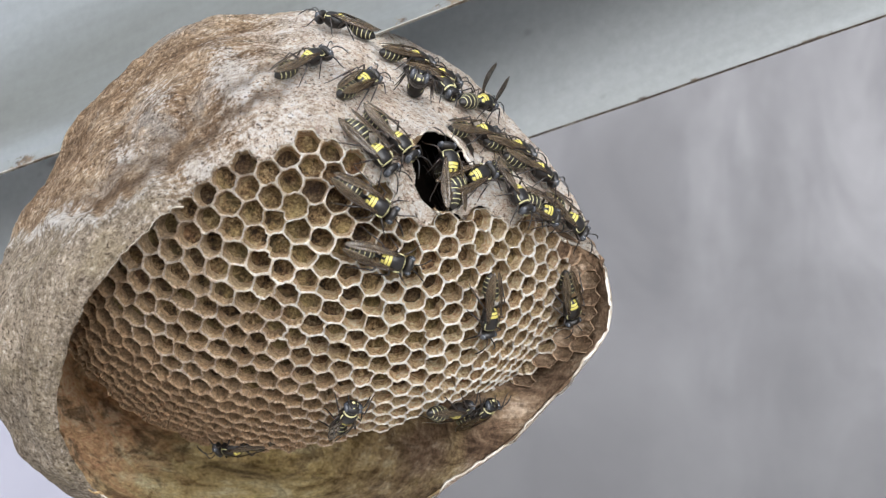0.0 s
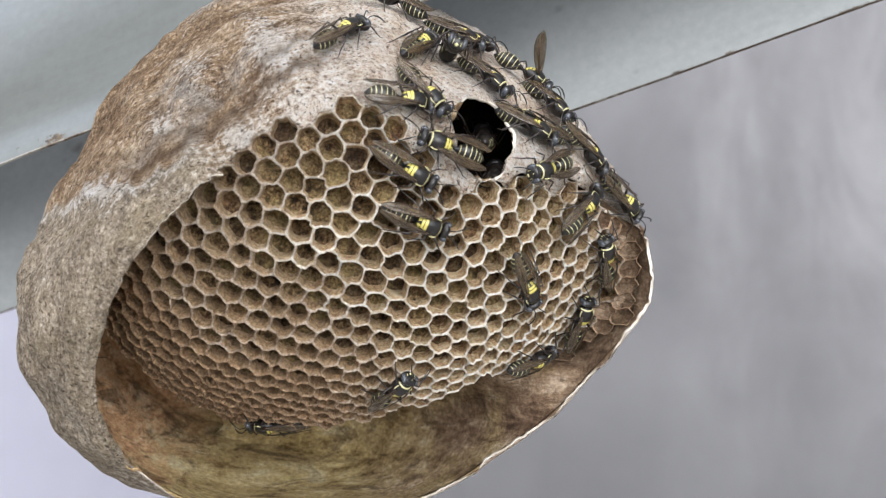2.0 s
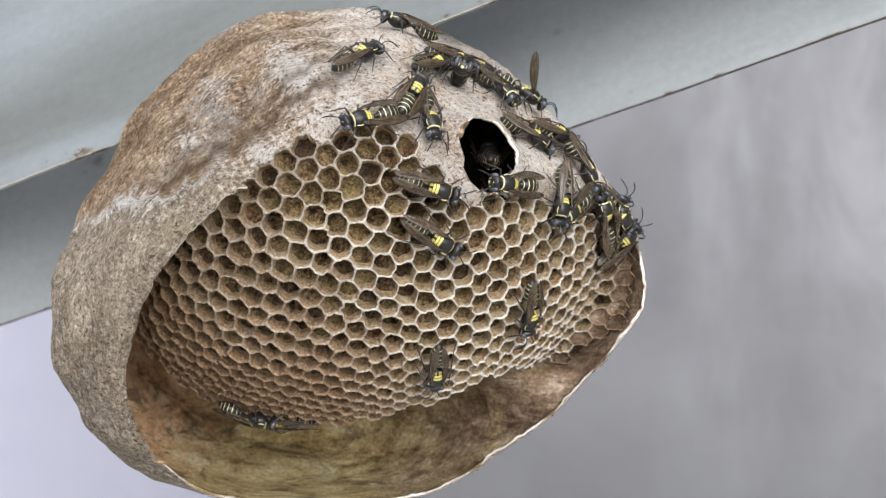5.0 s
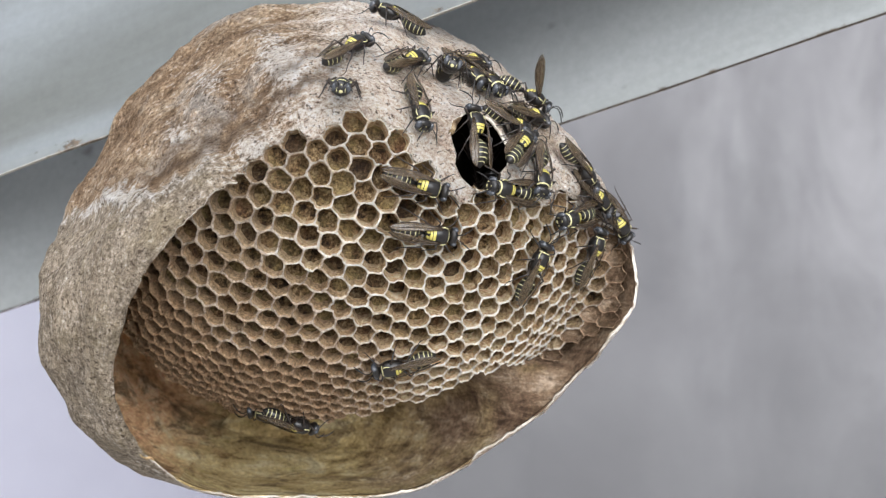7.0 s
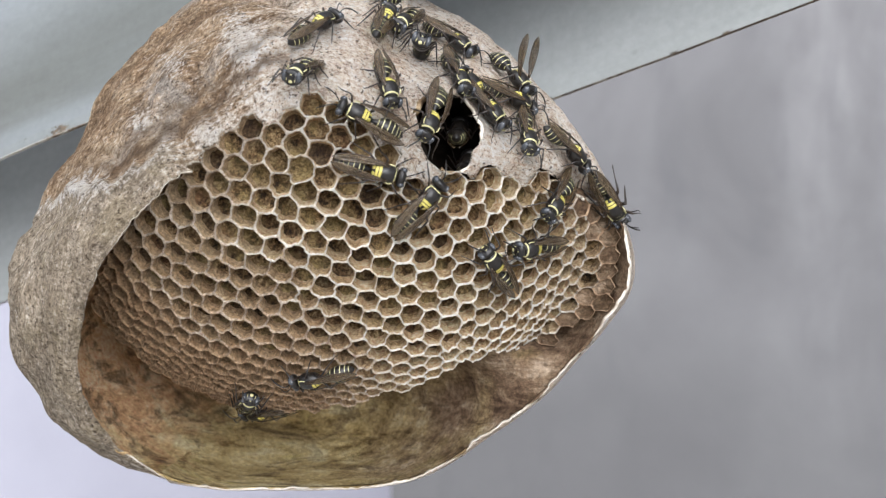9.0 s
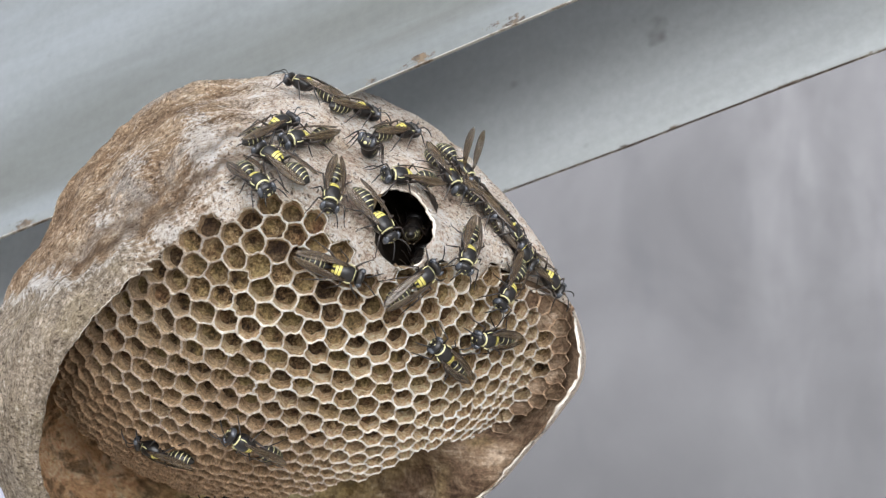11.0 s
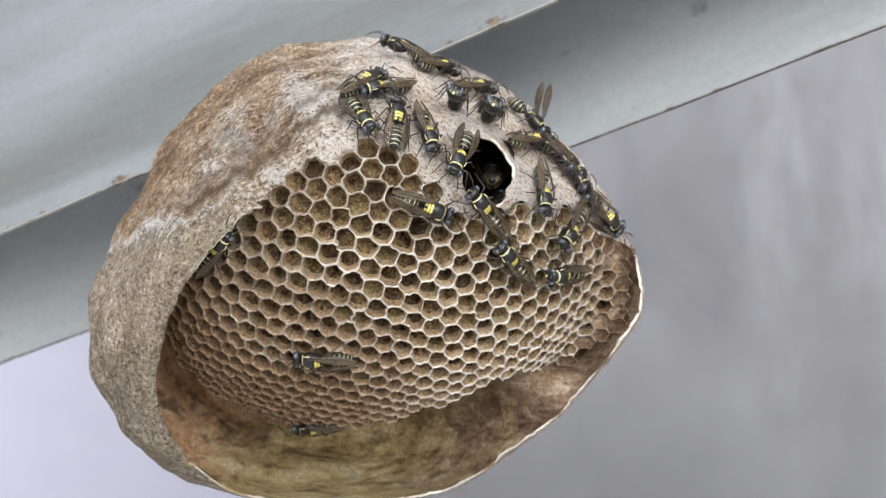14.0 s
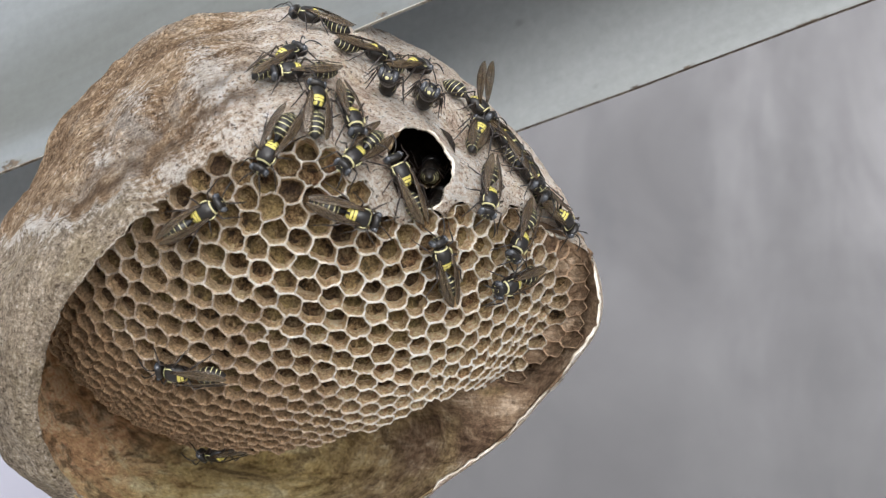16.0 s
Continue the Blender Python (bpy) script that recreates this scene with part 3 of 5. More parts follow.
def envelope(root, cells, free):
    na, ns = 720, 110
    bm = bmesh.new()
    zone = bm.verts.layers.float_color.new("zone")
    growth = bm.verts.layers.float_vector.new("growth")
    streak = bm.verts.layers.float.new("streak")
    ring = []
    for j in range(ns + 1):
        s = 2.0 * j / ns
        ring.append([bm.verts.new(envelope_point(2 * math.pi * k / na, s)) for k in range(na)])
    for j in range(ns):
        for k in range(na):
            bm.faces.new((ring[j][k], ring[j][(k + 1) % na], ring[j + 1][(k + 1) % na], ring[j + 1][k]))
    bm.faces.new(ring[ns][::-1])

    for j, row in enumerate(ring):
        for k, v in enumerate(row):
            v[growth] = (2.0 * j / ns, math.cos(2 * math.pi * k / na), math.sin(2 * math.pi * k / na))

    def chart(v):
        return v.co.x * 200 / v.co.y, v.co.z * 200 / v.co.y

    gone = []
    for f in bm.faces:
        if len(f.verts) == 4 and f.calc_center_median().y < 214:
            c = f.calc_center_median()
            if in_hole(c.x * 200 / c.y, c.z * 200 / c.y) < 1:
                gone.append(f)
    # the sheet ends at the walls of the topmost cells
    spots = [(c, True) for c in cells] + [(c, False) for c in free]
    spots = [q for q in spots if q[0].y > 2]
    kept = set(gone)
    for f in bm.faces:
        if len(f.verts) == 4 and f not in kept:
            c = f.calc_center_median()
            if c.y > 206:
                continue
            q = Vector((c.x * 200 / c.y, c.z * 200 / c.y))
            if tuck(math.atan2(q.y - CZ, q.x - CX)) > 0.3:
                near = min(spots, key=lambda k: (k[0] - q).length_squared)
                bearing = math.atan2(q.y - CZ, q.x - CX)
                inside = bearing < 2.40 or math.hypot(q.x - CX, q.y - CZ) < around(RIM_R, bearing) + 0.3
                if near[1] and inside and (near[0] - q).length < 2.2:
                    gone.append(f)
    bmesh.ops.delete(bm, geom=gone, context="FACES")
    loose = [v for v in bm.verts if not v.link_faces]
    bmesh.ops.delete(bm, geom=loose, context="VERTS")
    lip = []
    for e in bm.edges:
        if e.is_boundary:
            for v in e.verts:
                X, Z = chart(v)
                q = in_hole(X, Z)
                if 0.5 < q < 1.5 and v not in lip:
                    lip.append(v)
    for v in lip:
        X, Z = chart(v)
        q = in_hole(X, Z)
        ang = math.atan2(Z - HOLE[1], X - HOLE[0])
        q = q / (1.02 + 0.09 * math.sin(3 * ang + 1) + 0.06 * math.sin(5 * ang + 2) + 0.02 * math.sin(11 * ang))
        v.co = spread(HOLE[0] + (X - HOLE[0]) / q, HOLE[1] + (Z - HOLE[1]) / q, v.co.y)
    bmesh.ops.smooth_vert(bm, verts=lip, factor=0.35, use_axis_x=True, use_axis_y=True, use_axis_z=True)
    for v in bm.verts:
        X, Z = chart(v)
        line = fold_line(X, Z)
        west = step(X + 22, 2.0)
        # whitish fold edge, paled further in colour in place of light on it
        crest = math.exp(-((line + 0.7) / 0.9) ** 2) * step(X + 34, 1.5) * (1.0 + 0.8 * noise.noise(v.co * 0.3))
        # the coarse whitish band between the edge and the topmost cells
        crest += 0.75 * step(line, 1.2) * (1 - step(X + 33, 2.0)) * step(X + 15, 3.0) * (0.8 + 0.8 * noise.noise(v.co * 0.25))
        for x, z, h, w in ((-22.5, 26.3, 1.7, 9), (-27.3, 14.3, 1.3, 4), (-46, 7.4, 0.9, 7), (-33.5, 24.5, 0.8, 7), (-37.7, 16.2, 1.2, 3), (-25.5, 29.5, 0.7, 8), (1.5, 8.6, 0.9, 3), (12, 10, 0.6, 14), (9.8, 15, 0.5, 5)):
            crest += h * math.exp(-((X - x) ** 2 + (Z - z) ** 2) / w)
        crest += 0.5 * math.exp(-((in_hole(X, Z) - 1.15) / 0.25) ** 2)
        flap = step(X + 30, 2.5) * step(line, 0.4)
        crown = 1 - step(X + 22.5 - 0.30 * (Z - 20), 3.0)
        v[zone] = (crest, flap, crown, 1)
        # two darker streaked bands that run along above the fold
        v[streak] = step(X + 16, 1.5) * (1 - step(X + 44, 2.5)) * (math.exp(-((line - 1.7) / 1.0) ** 2) + 0.7 * math.exp(-((line - 4.6 - 0.06 * (X + 30)) / 0.8) ** 2))
        v.co *= MM
    bmesh.ops.recalc_face_normals(bm, faces=bm.faces)
    ob = part("envelope", bm, [OUTSIDE, INSIDE, EDGE_PAPER], root, "mottled grey-brown paper envelope with a torn open side")
    sol = ob.modifiers.new("thickness", "SOLIDIFY")
    sol.thickness = 0.00042
    sol.offset = -1
    sol.material_offset = 1
    sol.material_offset_rim = 2
    return ob


nest = empty("wasp_nest", NEST)
tagged(nest, "grey-brown paper wasp nest with torn envelope hanging on the beam", "wasp nest")


def entrance_shade_pocket():
    # an added blackish pocket that paints in the shade behind the entrance
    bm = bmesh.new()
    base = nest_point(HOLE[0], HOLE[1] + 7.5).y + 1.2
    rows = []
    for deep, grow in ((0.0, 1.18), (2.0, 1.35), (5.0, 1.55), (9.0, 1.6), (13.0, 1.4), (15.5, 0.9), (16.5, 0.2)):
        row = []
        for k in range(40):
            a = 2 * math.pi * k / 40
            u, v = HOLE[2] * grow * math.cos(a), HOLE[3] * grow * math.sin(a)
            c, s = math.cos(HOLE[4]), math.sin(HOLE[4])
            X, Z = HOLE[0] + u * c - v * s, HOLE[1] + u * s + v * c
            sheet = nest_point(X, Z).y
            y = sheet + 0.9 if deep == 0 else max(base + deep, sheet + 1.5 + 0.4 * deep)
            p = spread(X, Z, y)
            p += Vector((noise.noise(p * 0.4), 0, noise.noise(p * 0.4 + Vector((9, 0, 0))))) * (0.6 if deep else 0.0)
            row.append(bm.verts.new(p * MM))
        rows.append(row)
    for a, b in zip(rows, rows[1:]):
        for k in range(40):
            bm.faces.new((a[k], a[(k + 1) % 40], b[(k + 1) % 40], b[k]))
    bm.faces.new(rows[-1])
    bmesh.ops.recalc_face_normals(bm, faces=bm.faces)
    part("entrance_shade_pocket", bm, SHADE_PAPER, nest, "blackish pocket standing in for the shade inside the entrance")


entrance_shade_pocket()

PITCH, TURN, PHASE = 3.140, radians(-22.0), (0.410, 0.356)
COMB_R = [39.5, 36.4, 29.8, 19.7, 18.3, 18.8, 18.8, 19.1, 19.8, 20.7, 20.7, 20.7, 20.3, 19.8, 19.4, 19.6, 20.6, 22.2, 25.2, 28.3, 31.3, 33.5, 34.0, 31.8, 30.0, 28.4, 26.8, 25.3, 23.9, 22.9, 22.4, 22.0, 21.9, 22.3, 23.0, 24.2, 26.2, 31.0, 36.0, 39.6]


def comb():
    x0, z0 = -16.0, 2.0
    va = PITCH * Vector((math.cos(TURN), math.sin(TURN)))
    vb = PITCH * Vector((math.cos(TURN - math.pi / 3), math.sin(TURN - math.pi / 3)))

    def unrolled(d):
        """From arc length over the dome to a place on it."""
        length = d.length
        if length < 1e-6:
            return Vector((x0, comb_y(x0, z0), z0))
        u, n = d / length, 60
        step, p, gone = length / n, 0.0, 0.0
        for _ in range(n):
            h = 0.05
            slope = (comb_y(x0 + u.x * (p + h), z0 + u.y * (p + h)) - comb_y(x0 + u.x * (p - h), z0 + u.y * (p - h))) / (2 * h)
            p += step / math.sqrt(1 + slope * slope)
        x, z = x0 + u.x * p, z0 + u.y * p
        return Vector((x, comb_y(x, z), z))

    def normal(p):
        h = 0.2
        gx = (comb_y(p.x + h, p.z) - comb_y(p.x - h, p.z)) / (2 * h)
        gz = (comb_y(p.x, p.z + h) - comb_y(p.x, p.z - h)) / (2 * h)
        return Vector((gx, -1, gz)).normalized()

    corner = {}
    rnd = random.Random(4)

    def corner_at(i3, j3):
        if (i3, j3) not in corner:
            d = va * (i3 / 3 + PHASE[0]) + vb * (j3 / 3 + PHASE[1])
            d += Vector((rnd.gauss(0, 0.11), rnd.gauss(0, 0.11)))
            p = unrolled(d)
            p.y += rnd.gauss(0, 0.19) + 0.6 * noise.noise(p * 0.15)
            corner[i3, j3] = p
        return corner[i3, j3]

    sags = {}

    def sag(i, j, k):
        """The dip in the wall that two cells share."""
        a, b = ring[k], ring[(k + 1) % 6]
        key = (6 * i + a[0] + b[0], 6 * j + a[1] + b[1])
        if key not in sags:
            sags[key] = (k, [Vector((rnd.gauss(0, 0.10), 0.08 + rnd.gauss(0.04, 0.18), rnd.gauss(0, 0.10))) for _ in range(2)])
        first, pair = sags[key]
        return pair if first == k else pair[::-1]

    # a cell's six corners, in thirds of the two lattice steps
    ring = ((2, -1), (1, 1), (-1, 2), (-2, 1), (-1, -1), (1, -2))
    cells, taken, free = {}, [], []
    for i in range(-22, 23):
        for j in range(-22, 23):
            mid = unrolled(va * (i + PHASE[0]) + vb * (j + PHASE[1]))
            X, Z = mid.x * 200 / mid.y, mid.z * 200 / mid.y
            a, r = math.atan2(Z - CZ, X - CX), math.hypot(X - CX, Z - CZ)
            if math.hypot(X - CX, Z - CZ) > 60:
                continue
            free.append(Vector((X, Z)))
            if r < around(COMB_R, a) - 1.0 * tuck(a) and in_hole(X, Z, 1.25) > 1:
                cells[i, j] = mid
                taken.append(free.pop())
    comb_root = new("comb")
    comb_root.parent = nest
    comb_root.matrix_world = NEST
    order = sorted(cells, key=lambda c: cells[c].y)
    rest_v, rest_f, rest_m = [], [], []
    for n, (i, j) in enumerate(order):
        mid = cells[i, j]
        nor = normal(mid)
        top = [corner_at(3 * i + a, 3 * j + b) for a, b in ring]
        c = sum(top, Vector()) / 6
        wall = 0.054 + rnd.random() * 0.054
        deep = 1.95 + rnd.random() * 1.45
        # shallow half-built cells of brown paper on the inside of the envelope
        start = mid.x * 200 / mid.y - CX, mid.z * 200 / mid.y - CZ
        bearing = math.atan2(start[1], start[0])
        shallow = mid.x > 8 and -0.62 < bearing < 0.16 and math.hypot(*start) > around(RIM_R, bearing) - 5.0
        if shallow:
            deep, wall = 0.75, 0.05
            kept_in = []
            for p in top:
                X, Z = p.x * 200 / p.y - CX, p.z * 200 / p.y - CZ
                f = min(1.0, (around(RIM_R, math.atan2(Z, X)) - 0.95) / math.hypot(X, Z))
                kept_in.append(spread(CX + X * f, CZ + Z * f, p.y + (0.3 if f < 1 else 0.0)))
            top = kept_in
            c = sum(top, Vector()) / 6
        side = nor.lerp(Vector((0.0, -0.92, -0.38)), 0.45 * max(0.0, min(1.0, (9 - mid.z) / 14))).normalized()
        edge = []
        for k in range(6):
            p, q, (g, h) = top[k], top[(k + 1) % 6], sag(i, j, k)
            edge += [(p, 1.75), (p.lerp(q, 0.34) + g, 1.0), (p.lerp(q, 0.67) + h, 1.0)]

        def inner(p, w, d, k=1.0):
            return p + (c - p).normalized() * w - side * d + (c - p) * (1 - k)
        loops = [[p - nor * 0.05 for p, w in edge],
                 [inner(p, wall * 0.45 * w, -0.12 - 0.06 * abs(noise.noise(p * 1.7))) for p, w in edge],
                 [inner(p, wall * w, -0.06) for p, w in edge],
                 [inner(p, wall * 1.5 * w, 0.16) for p, w in edge],
                 [inner(p, wall * 1.9 * w, deep * 0.42, 0.98) for p, w in edge],
                 [inner(p, wall * 2.2 * w, deep * 0.76, 0.95) for p, w in edge],
                 [inner(p, wall * 2.2 * w, deep, 0.5) for p, w in edge]]
        vs = [v * MM for loop in loops for v in loop] + [(c - side * (deep + 0.15)) * MM]
        fs, ms = [], []
        for q in range(6):
            for k in range(18):
                k2 = (k + 1) % 18
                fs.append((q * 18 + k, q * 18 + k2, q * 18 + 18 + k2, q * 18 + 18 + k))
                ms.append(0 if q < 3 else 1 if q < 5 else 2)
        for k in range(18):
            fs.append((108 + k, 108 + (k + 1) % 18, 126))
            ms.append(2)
        # outer side where no cell follows
        for k, (a, b) in enumerate(((1, 0), (0, 1), (-1, 1), (-1, 0), (0, -1), (1, -1))):
            if (i + a, j + b) not in cells and not shallow:
                k1, k2 = k, (k + 1) % 6
                e1, e2, e3, e4 = 3 * k, 3 * k + 1, 3 * k + 2, (3 * k + 3) % 18
                # the side between corners k and k+1
                base = len(vs)
                for p in (top[k1], top[k2]):
                    vs.append((p - nor * 6.5 + (c - p) * 0.2) * MM)
                fs.append((e4, e3, e2, e1, base, base + 1))
                ms.append(1)
        if n < 285 or shallow:
            bm = mesh_from(vs, fs)
            for f, m in zip(bm.faces, ms):
                f.material_index = m
            bmesh.ops.recalc_face_normals(bm, faces=bm.faces)
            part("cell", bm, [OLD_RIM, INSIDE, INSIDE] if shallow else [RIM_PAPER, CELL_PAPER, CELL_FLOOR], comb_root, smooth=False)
        else:
            bm = mesh_from(vs, fs)
            bmesh.ops.recalc_face_normals(bm, faces=bm.faces)
            bm.verts.index_update()
            o = len(rest_v)
            rest_v += vs
            rest_f += [tuple(v.index + o for v in f.verts) for f in bm.faces]
            rest_m += ms
            bm.free()
    bm = mesh_from(rest_v, rest_f)
    for f, m in zip(bm.faces, rest_m):
        f.material_index = m
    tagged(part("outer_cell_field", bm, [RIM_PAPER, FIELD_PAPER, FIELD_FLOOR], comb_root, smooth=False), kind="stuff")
    # the backing that the cells stand on
    bm = bmesh.new()
    rows = []
    for q in range(13):
        f = q / 12
        row = []
        for k in range(72):
            a = 2 * math.pi * k / 72
            r = around(COMB_R, a) * f * 0.93
            p = comb_point(CX + r * math.cos(a), CZ + r * math.sin(a))
            row.append(bm.verts.new((p - normal(p) * 6.3) * MM))
        rows.append(row)
    for q in range(12):
        for k in range(72):
            k2 = (k + 1) % 72
            if in_hole((rows[q][k].co.x) * 200 / rows[q][k].co.y, rows[q][k].co.z * 200 / rows[q][k].co.y, 1.2) > 1:
                bm.faces.new((rows[q][k], rows[q][k2], rows[q + 1][k2], rows[q + 1][k]))
    bmesh.ops.remove_doubles(bm, verts=bm.verts, dist=1e-6)
    part("backing", bm, INSIDE, comb_root)
    return taken, free


envelope(nest, *comb())


def lining():
    """The sheet of old paper that joins the comb's flank to the inside of the envelope and runs on round the bowl below."""
    n, rows = 170, 18
    vs, fs = [], []
    for k in range(n + 1):
        d = -128 + 141 * k / n
        a = math.radians(d)
        deep, bowl = max(0.0, min(1.0, (-14 - d) / 45)), max(0.0, min(1.0, (-35 - d) / 70))
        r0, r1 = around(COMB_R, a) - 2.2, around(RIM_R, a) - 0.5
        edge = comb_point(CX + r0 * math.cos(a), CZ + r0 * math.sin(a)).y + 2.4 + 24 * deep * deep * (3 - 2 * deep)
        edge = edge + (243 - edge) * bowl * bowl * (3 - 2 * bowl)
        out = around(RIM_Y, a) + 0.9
        for j in range(rows + 1):
            f = (j / rows) ** (1 / (1 + bowl))
            r, y = r0 + (r1 - r0) * f, edge + (out - edge) * f ** (1.25 + 2.6 * bowl)
            p = spread(CX + r * math.cos(a), CZ + r * math.sin(a), y)
            p.y += (0.55 * noise.noise(p * 0.35) + 0.25 * noise.noise(p * 1.1)) * math.sin(math.pi * f)
            vs.append(p * MM)
    w = rows + 1
    for k in range(n):
        for j in range(rows):
            fs.append((k * w + j, k * w + w + j, k * w + w + j + 1, k * w + j + 1))
    bm = mesh_from(vs, fs)
    bmesh.ops.recalc_face_normals(bm, faces=bm.faces)
    part("lining", bm, INSIDE, nest, "olive to reddish-brown paper lining round the comb")


lining()

# ---- the wasps ----
BLACK_N = Nodes("glossy_black_wasp_shell")
BLACK_N.bump(BLACK_N.noise(3500, 3, 0.6), 0.00006, 0.6)
BLACK = BLACK_N.done(BLACK_N.ramp(BLACK_N.noise(900, 4), [(0.3, (0.005, 0.005, 0.006)), (0.7, (0.016, 0.013, 0.010))]), 0.33, 0, 0.35)
YELLOW_N = Nodes("yellow_wasp_marking")
YELLOW = YELLOW_N.done(YELLOW_N.ramp(YELLOW_N.noise(1800, 3), [(0.3, (0.36, 0.30, 0.055)), (0.7, (0.58, 0.51, 0.14))]), 0.45, 0, 0.4)
PALE_N = Nodes("pale_yellow_wasp_band")
PALE = PALE_N.done(PALE_N.ramp(PALE_N.noise(1800, 3), [(0.3, (0.36, 0.33, 0.15)), (0.7, (0.58, 0.54, 0.31))]), 0.45, 0, 0.4)
EYE_N = Nodes("dark_grey_wasp_eye")
EYE = EYE_N.done(EYE_N.ramp(EYE_N.noise(2500, 2), [(0.3, (0.02, 0.022, 0.026)), (0.7, (0.06, 0.065, 0.075))]), 0.25, 0, 0.6)
LEG_N = Nodes("blackish_brown_wasp_leg")
LEG = LEG_N.done(LEG_N.ramp(LEG_N.noise(1200, 3), [(0.3, (0.006, 0.005, 0.005)), (0.7, (0.030, 0.019, 0.012))]), 0.35, 0, 0.4)
VEIN_N = Nodes("dark_brown_wing_vein")
VEIN = VEIN_N.done(VEIN_N.ramp(VEIN_N.noise(900, 3), [(0.3, (0.010, 0.006, 0.004)), (0.7, (0.045, 0.026, 0.014))]), 0.3, 0, 0.4)
WING_N = Nodes("smoky_brown_wasp_wing")
WING_N.link(WING_N.ramp(WING_N.noise(500, 3, 0.5), [(0.35, 0.52), (0.65, 0.80)]), WING_N.b.inputs["Alpha"])
WING = WING_N.done(WING_N.ramp(WING_N.noise(700, 4), [(0.3, (0.032, 0.021, 0.011)), (0.7, (0.095, 0.068, 0.038))]), 0.22, 0, 0.4)


WASP = 1.07 * MM   # the wasps are a little over nine millimetres long


def blob(c, r, nu=16, nv=10):
    bm = bmesh.new()
    bmesh.ops.create_uvsphere(bm, u_segments=nu, v_segments=nv, radius=1.0, matrix=Matrix.LocRotScale(Vector(c) * WASP, None, Vector(r) * WASP))
    return bm


def turned(profile, centre, flat=0.9, n=14, span=(0.0, 2 * math.pi), grow=1.0):
    """A body turned about the y axis from rows of (y, radius); span leaves out part of the turn."""
    full = span[1] - span[0] > 6.2
    bm = bmesh.new()
    rows = []
    for y, r in profile:
        count = n if full else n + 1
        rows.append([bm.verts.new(Vector((centre[0] + r * grow * math.sin(span[0] + (span[1] - span[0]) * k / n), y, centre[1] + r * grow * flat * math.cos(span[0] + (span[1] - span[0]) * k / n) - 0.06 * min(0, y) * min(0, y) * 0.5)) * WASP) for k in range(count)])
    for a, b in zip(rows, rows[1:]):
        for k in range(n if full else n):
            k2 = (k + 1) % n if full else k + 1
            bm.faces.new((a[k], a[k2], b[k2], b[k]))
    if full:
        bm.faces.new(rows[0][::-1])
        bm.faces.new(rows[-1])
    bmesh.ops.recalc_face_normals(bm, faces=bm.faces)
    return bm


def tube(points, radii, n=6):
    bm = bmesh.new()
    rows = []
    pts = [Vector(p) for p in points]
    for i, p in enumerate(pts):
        d = (pts[min(i + 1, len(pts) - 1)] - pts[max(i - 1, 0)]).normalized()
        a = d.cross(Vector((0.31, 0.2, 0.93))).normalized()
        b = d.cross(a)
        rows.append([bm.verts.new((p + (a * math.cos(2 * math.pi * k / n) + b * math.sin(2 * math.pi * k / n)) * radii[i]) * WASP) for k in range(n)])
    for a, b in zip(rows, rows[1:]):
        for k in range(n):
            bm.faces.new((a[k], a[(k + 1) % n], b[(k + 1) % n], b[k]))
    bm.faces.new(rows[0][::-1])
    bm.faces.new(rows[-1])
    bmesh.ops.recalc_face_normals(bm, faces=bm.faces)
    return bm


def between(profile, y0, y1):
    """The stretch of a body's profile from y0 down to y1."""
    ys = [p[0] for p in profile][::-1]
    rs = [p[1] for p in profile][::-1]
    return [(y, float(np.interp(y, ys, rs))) for y in (y0, (y0 * 2 + y1) / 3, (y0 + 2 * y1) / 3, y1)]


ABDOMEN = [(0.05, 0.20), (-0.35, 0.24), (-0.75, 0.50), (-1.2, 0.86), (-1.8, 1.10), (-2.4, 1.13), (-3.0, 1.0), (-3.5, 0.76), (-3.95, 0.42), (-4.25, 0.08)]
THORAX = [(3.25, 0.25), (3.1, 0.62), (2.8, 0.92), (2.3, 1.12), (1.7, 1.16), (1.1, 1.05), (0.6, 0.86), (0.25, 0.58), (0.0, 0.22)]


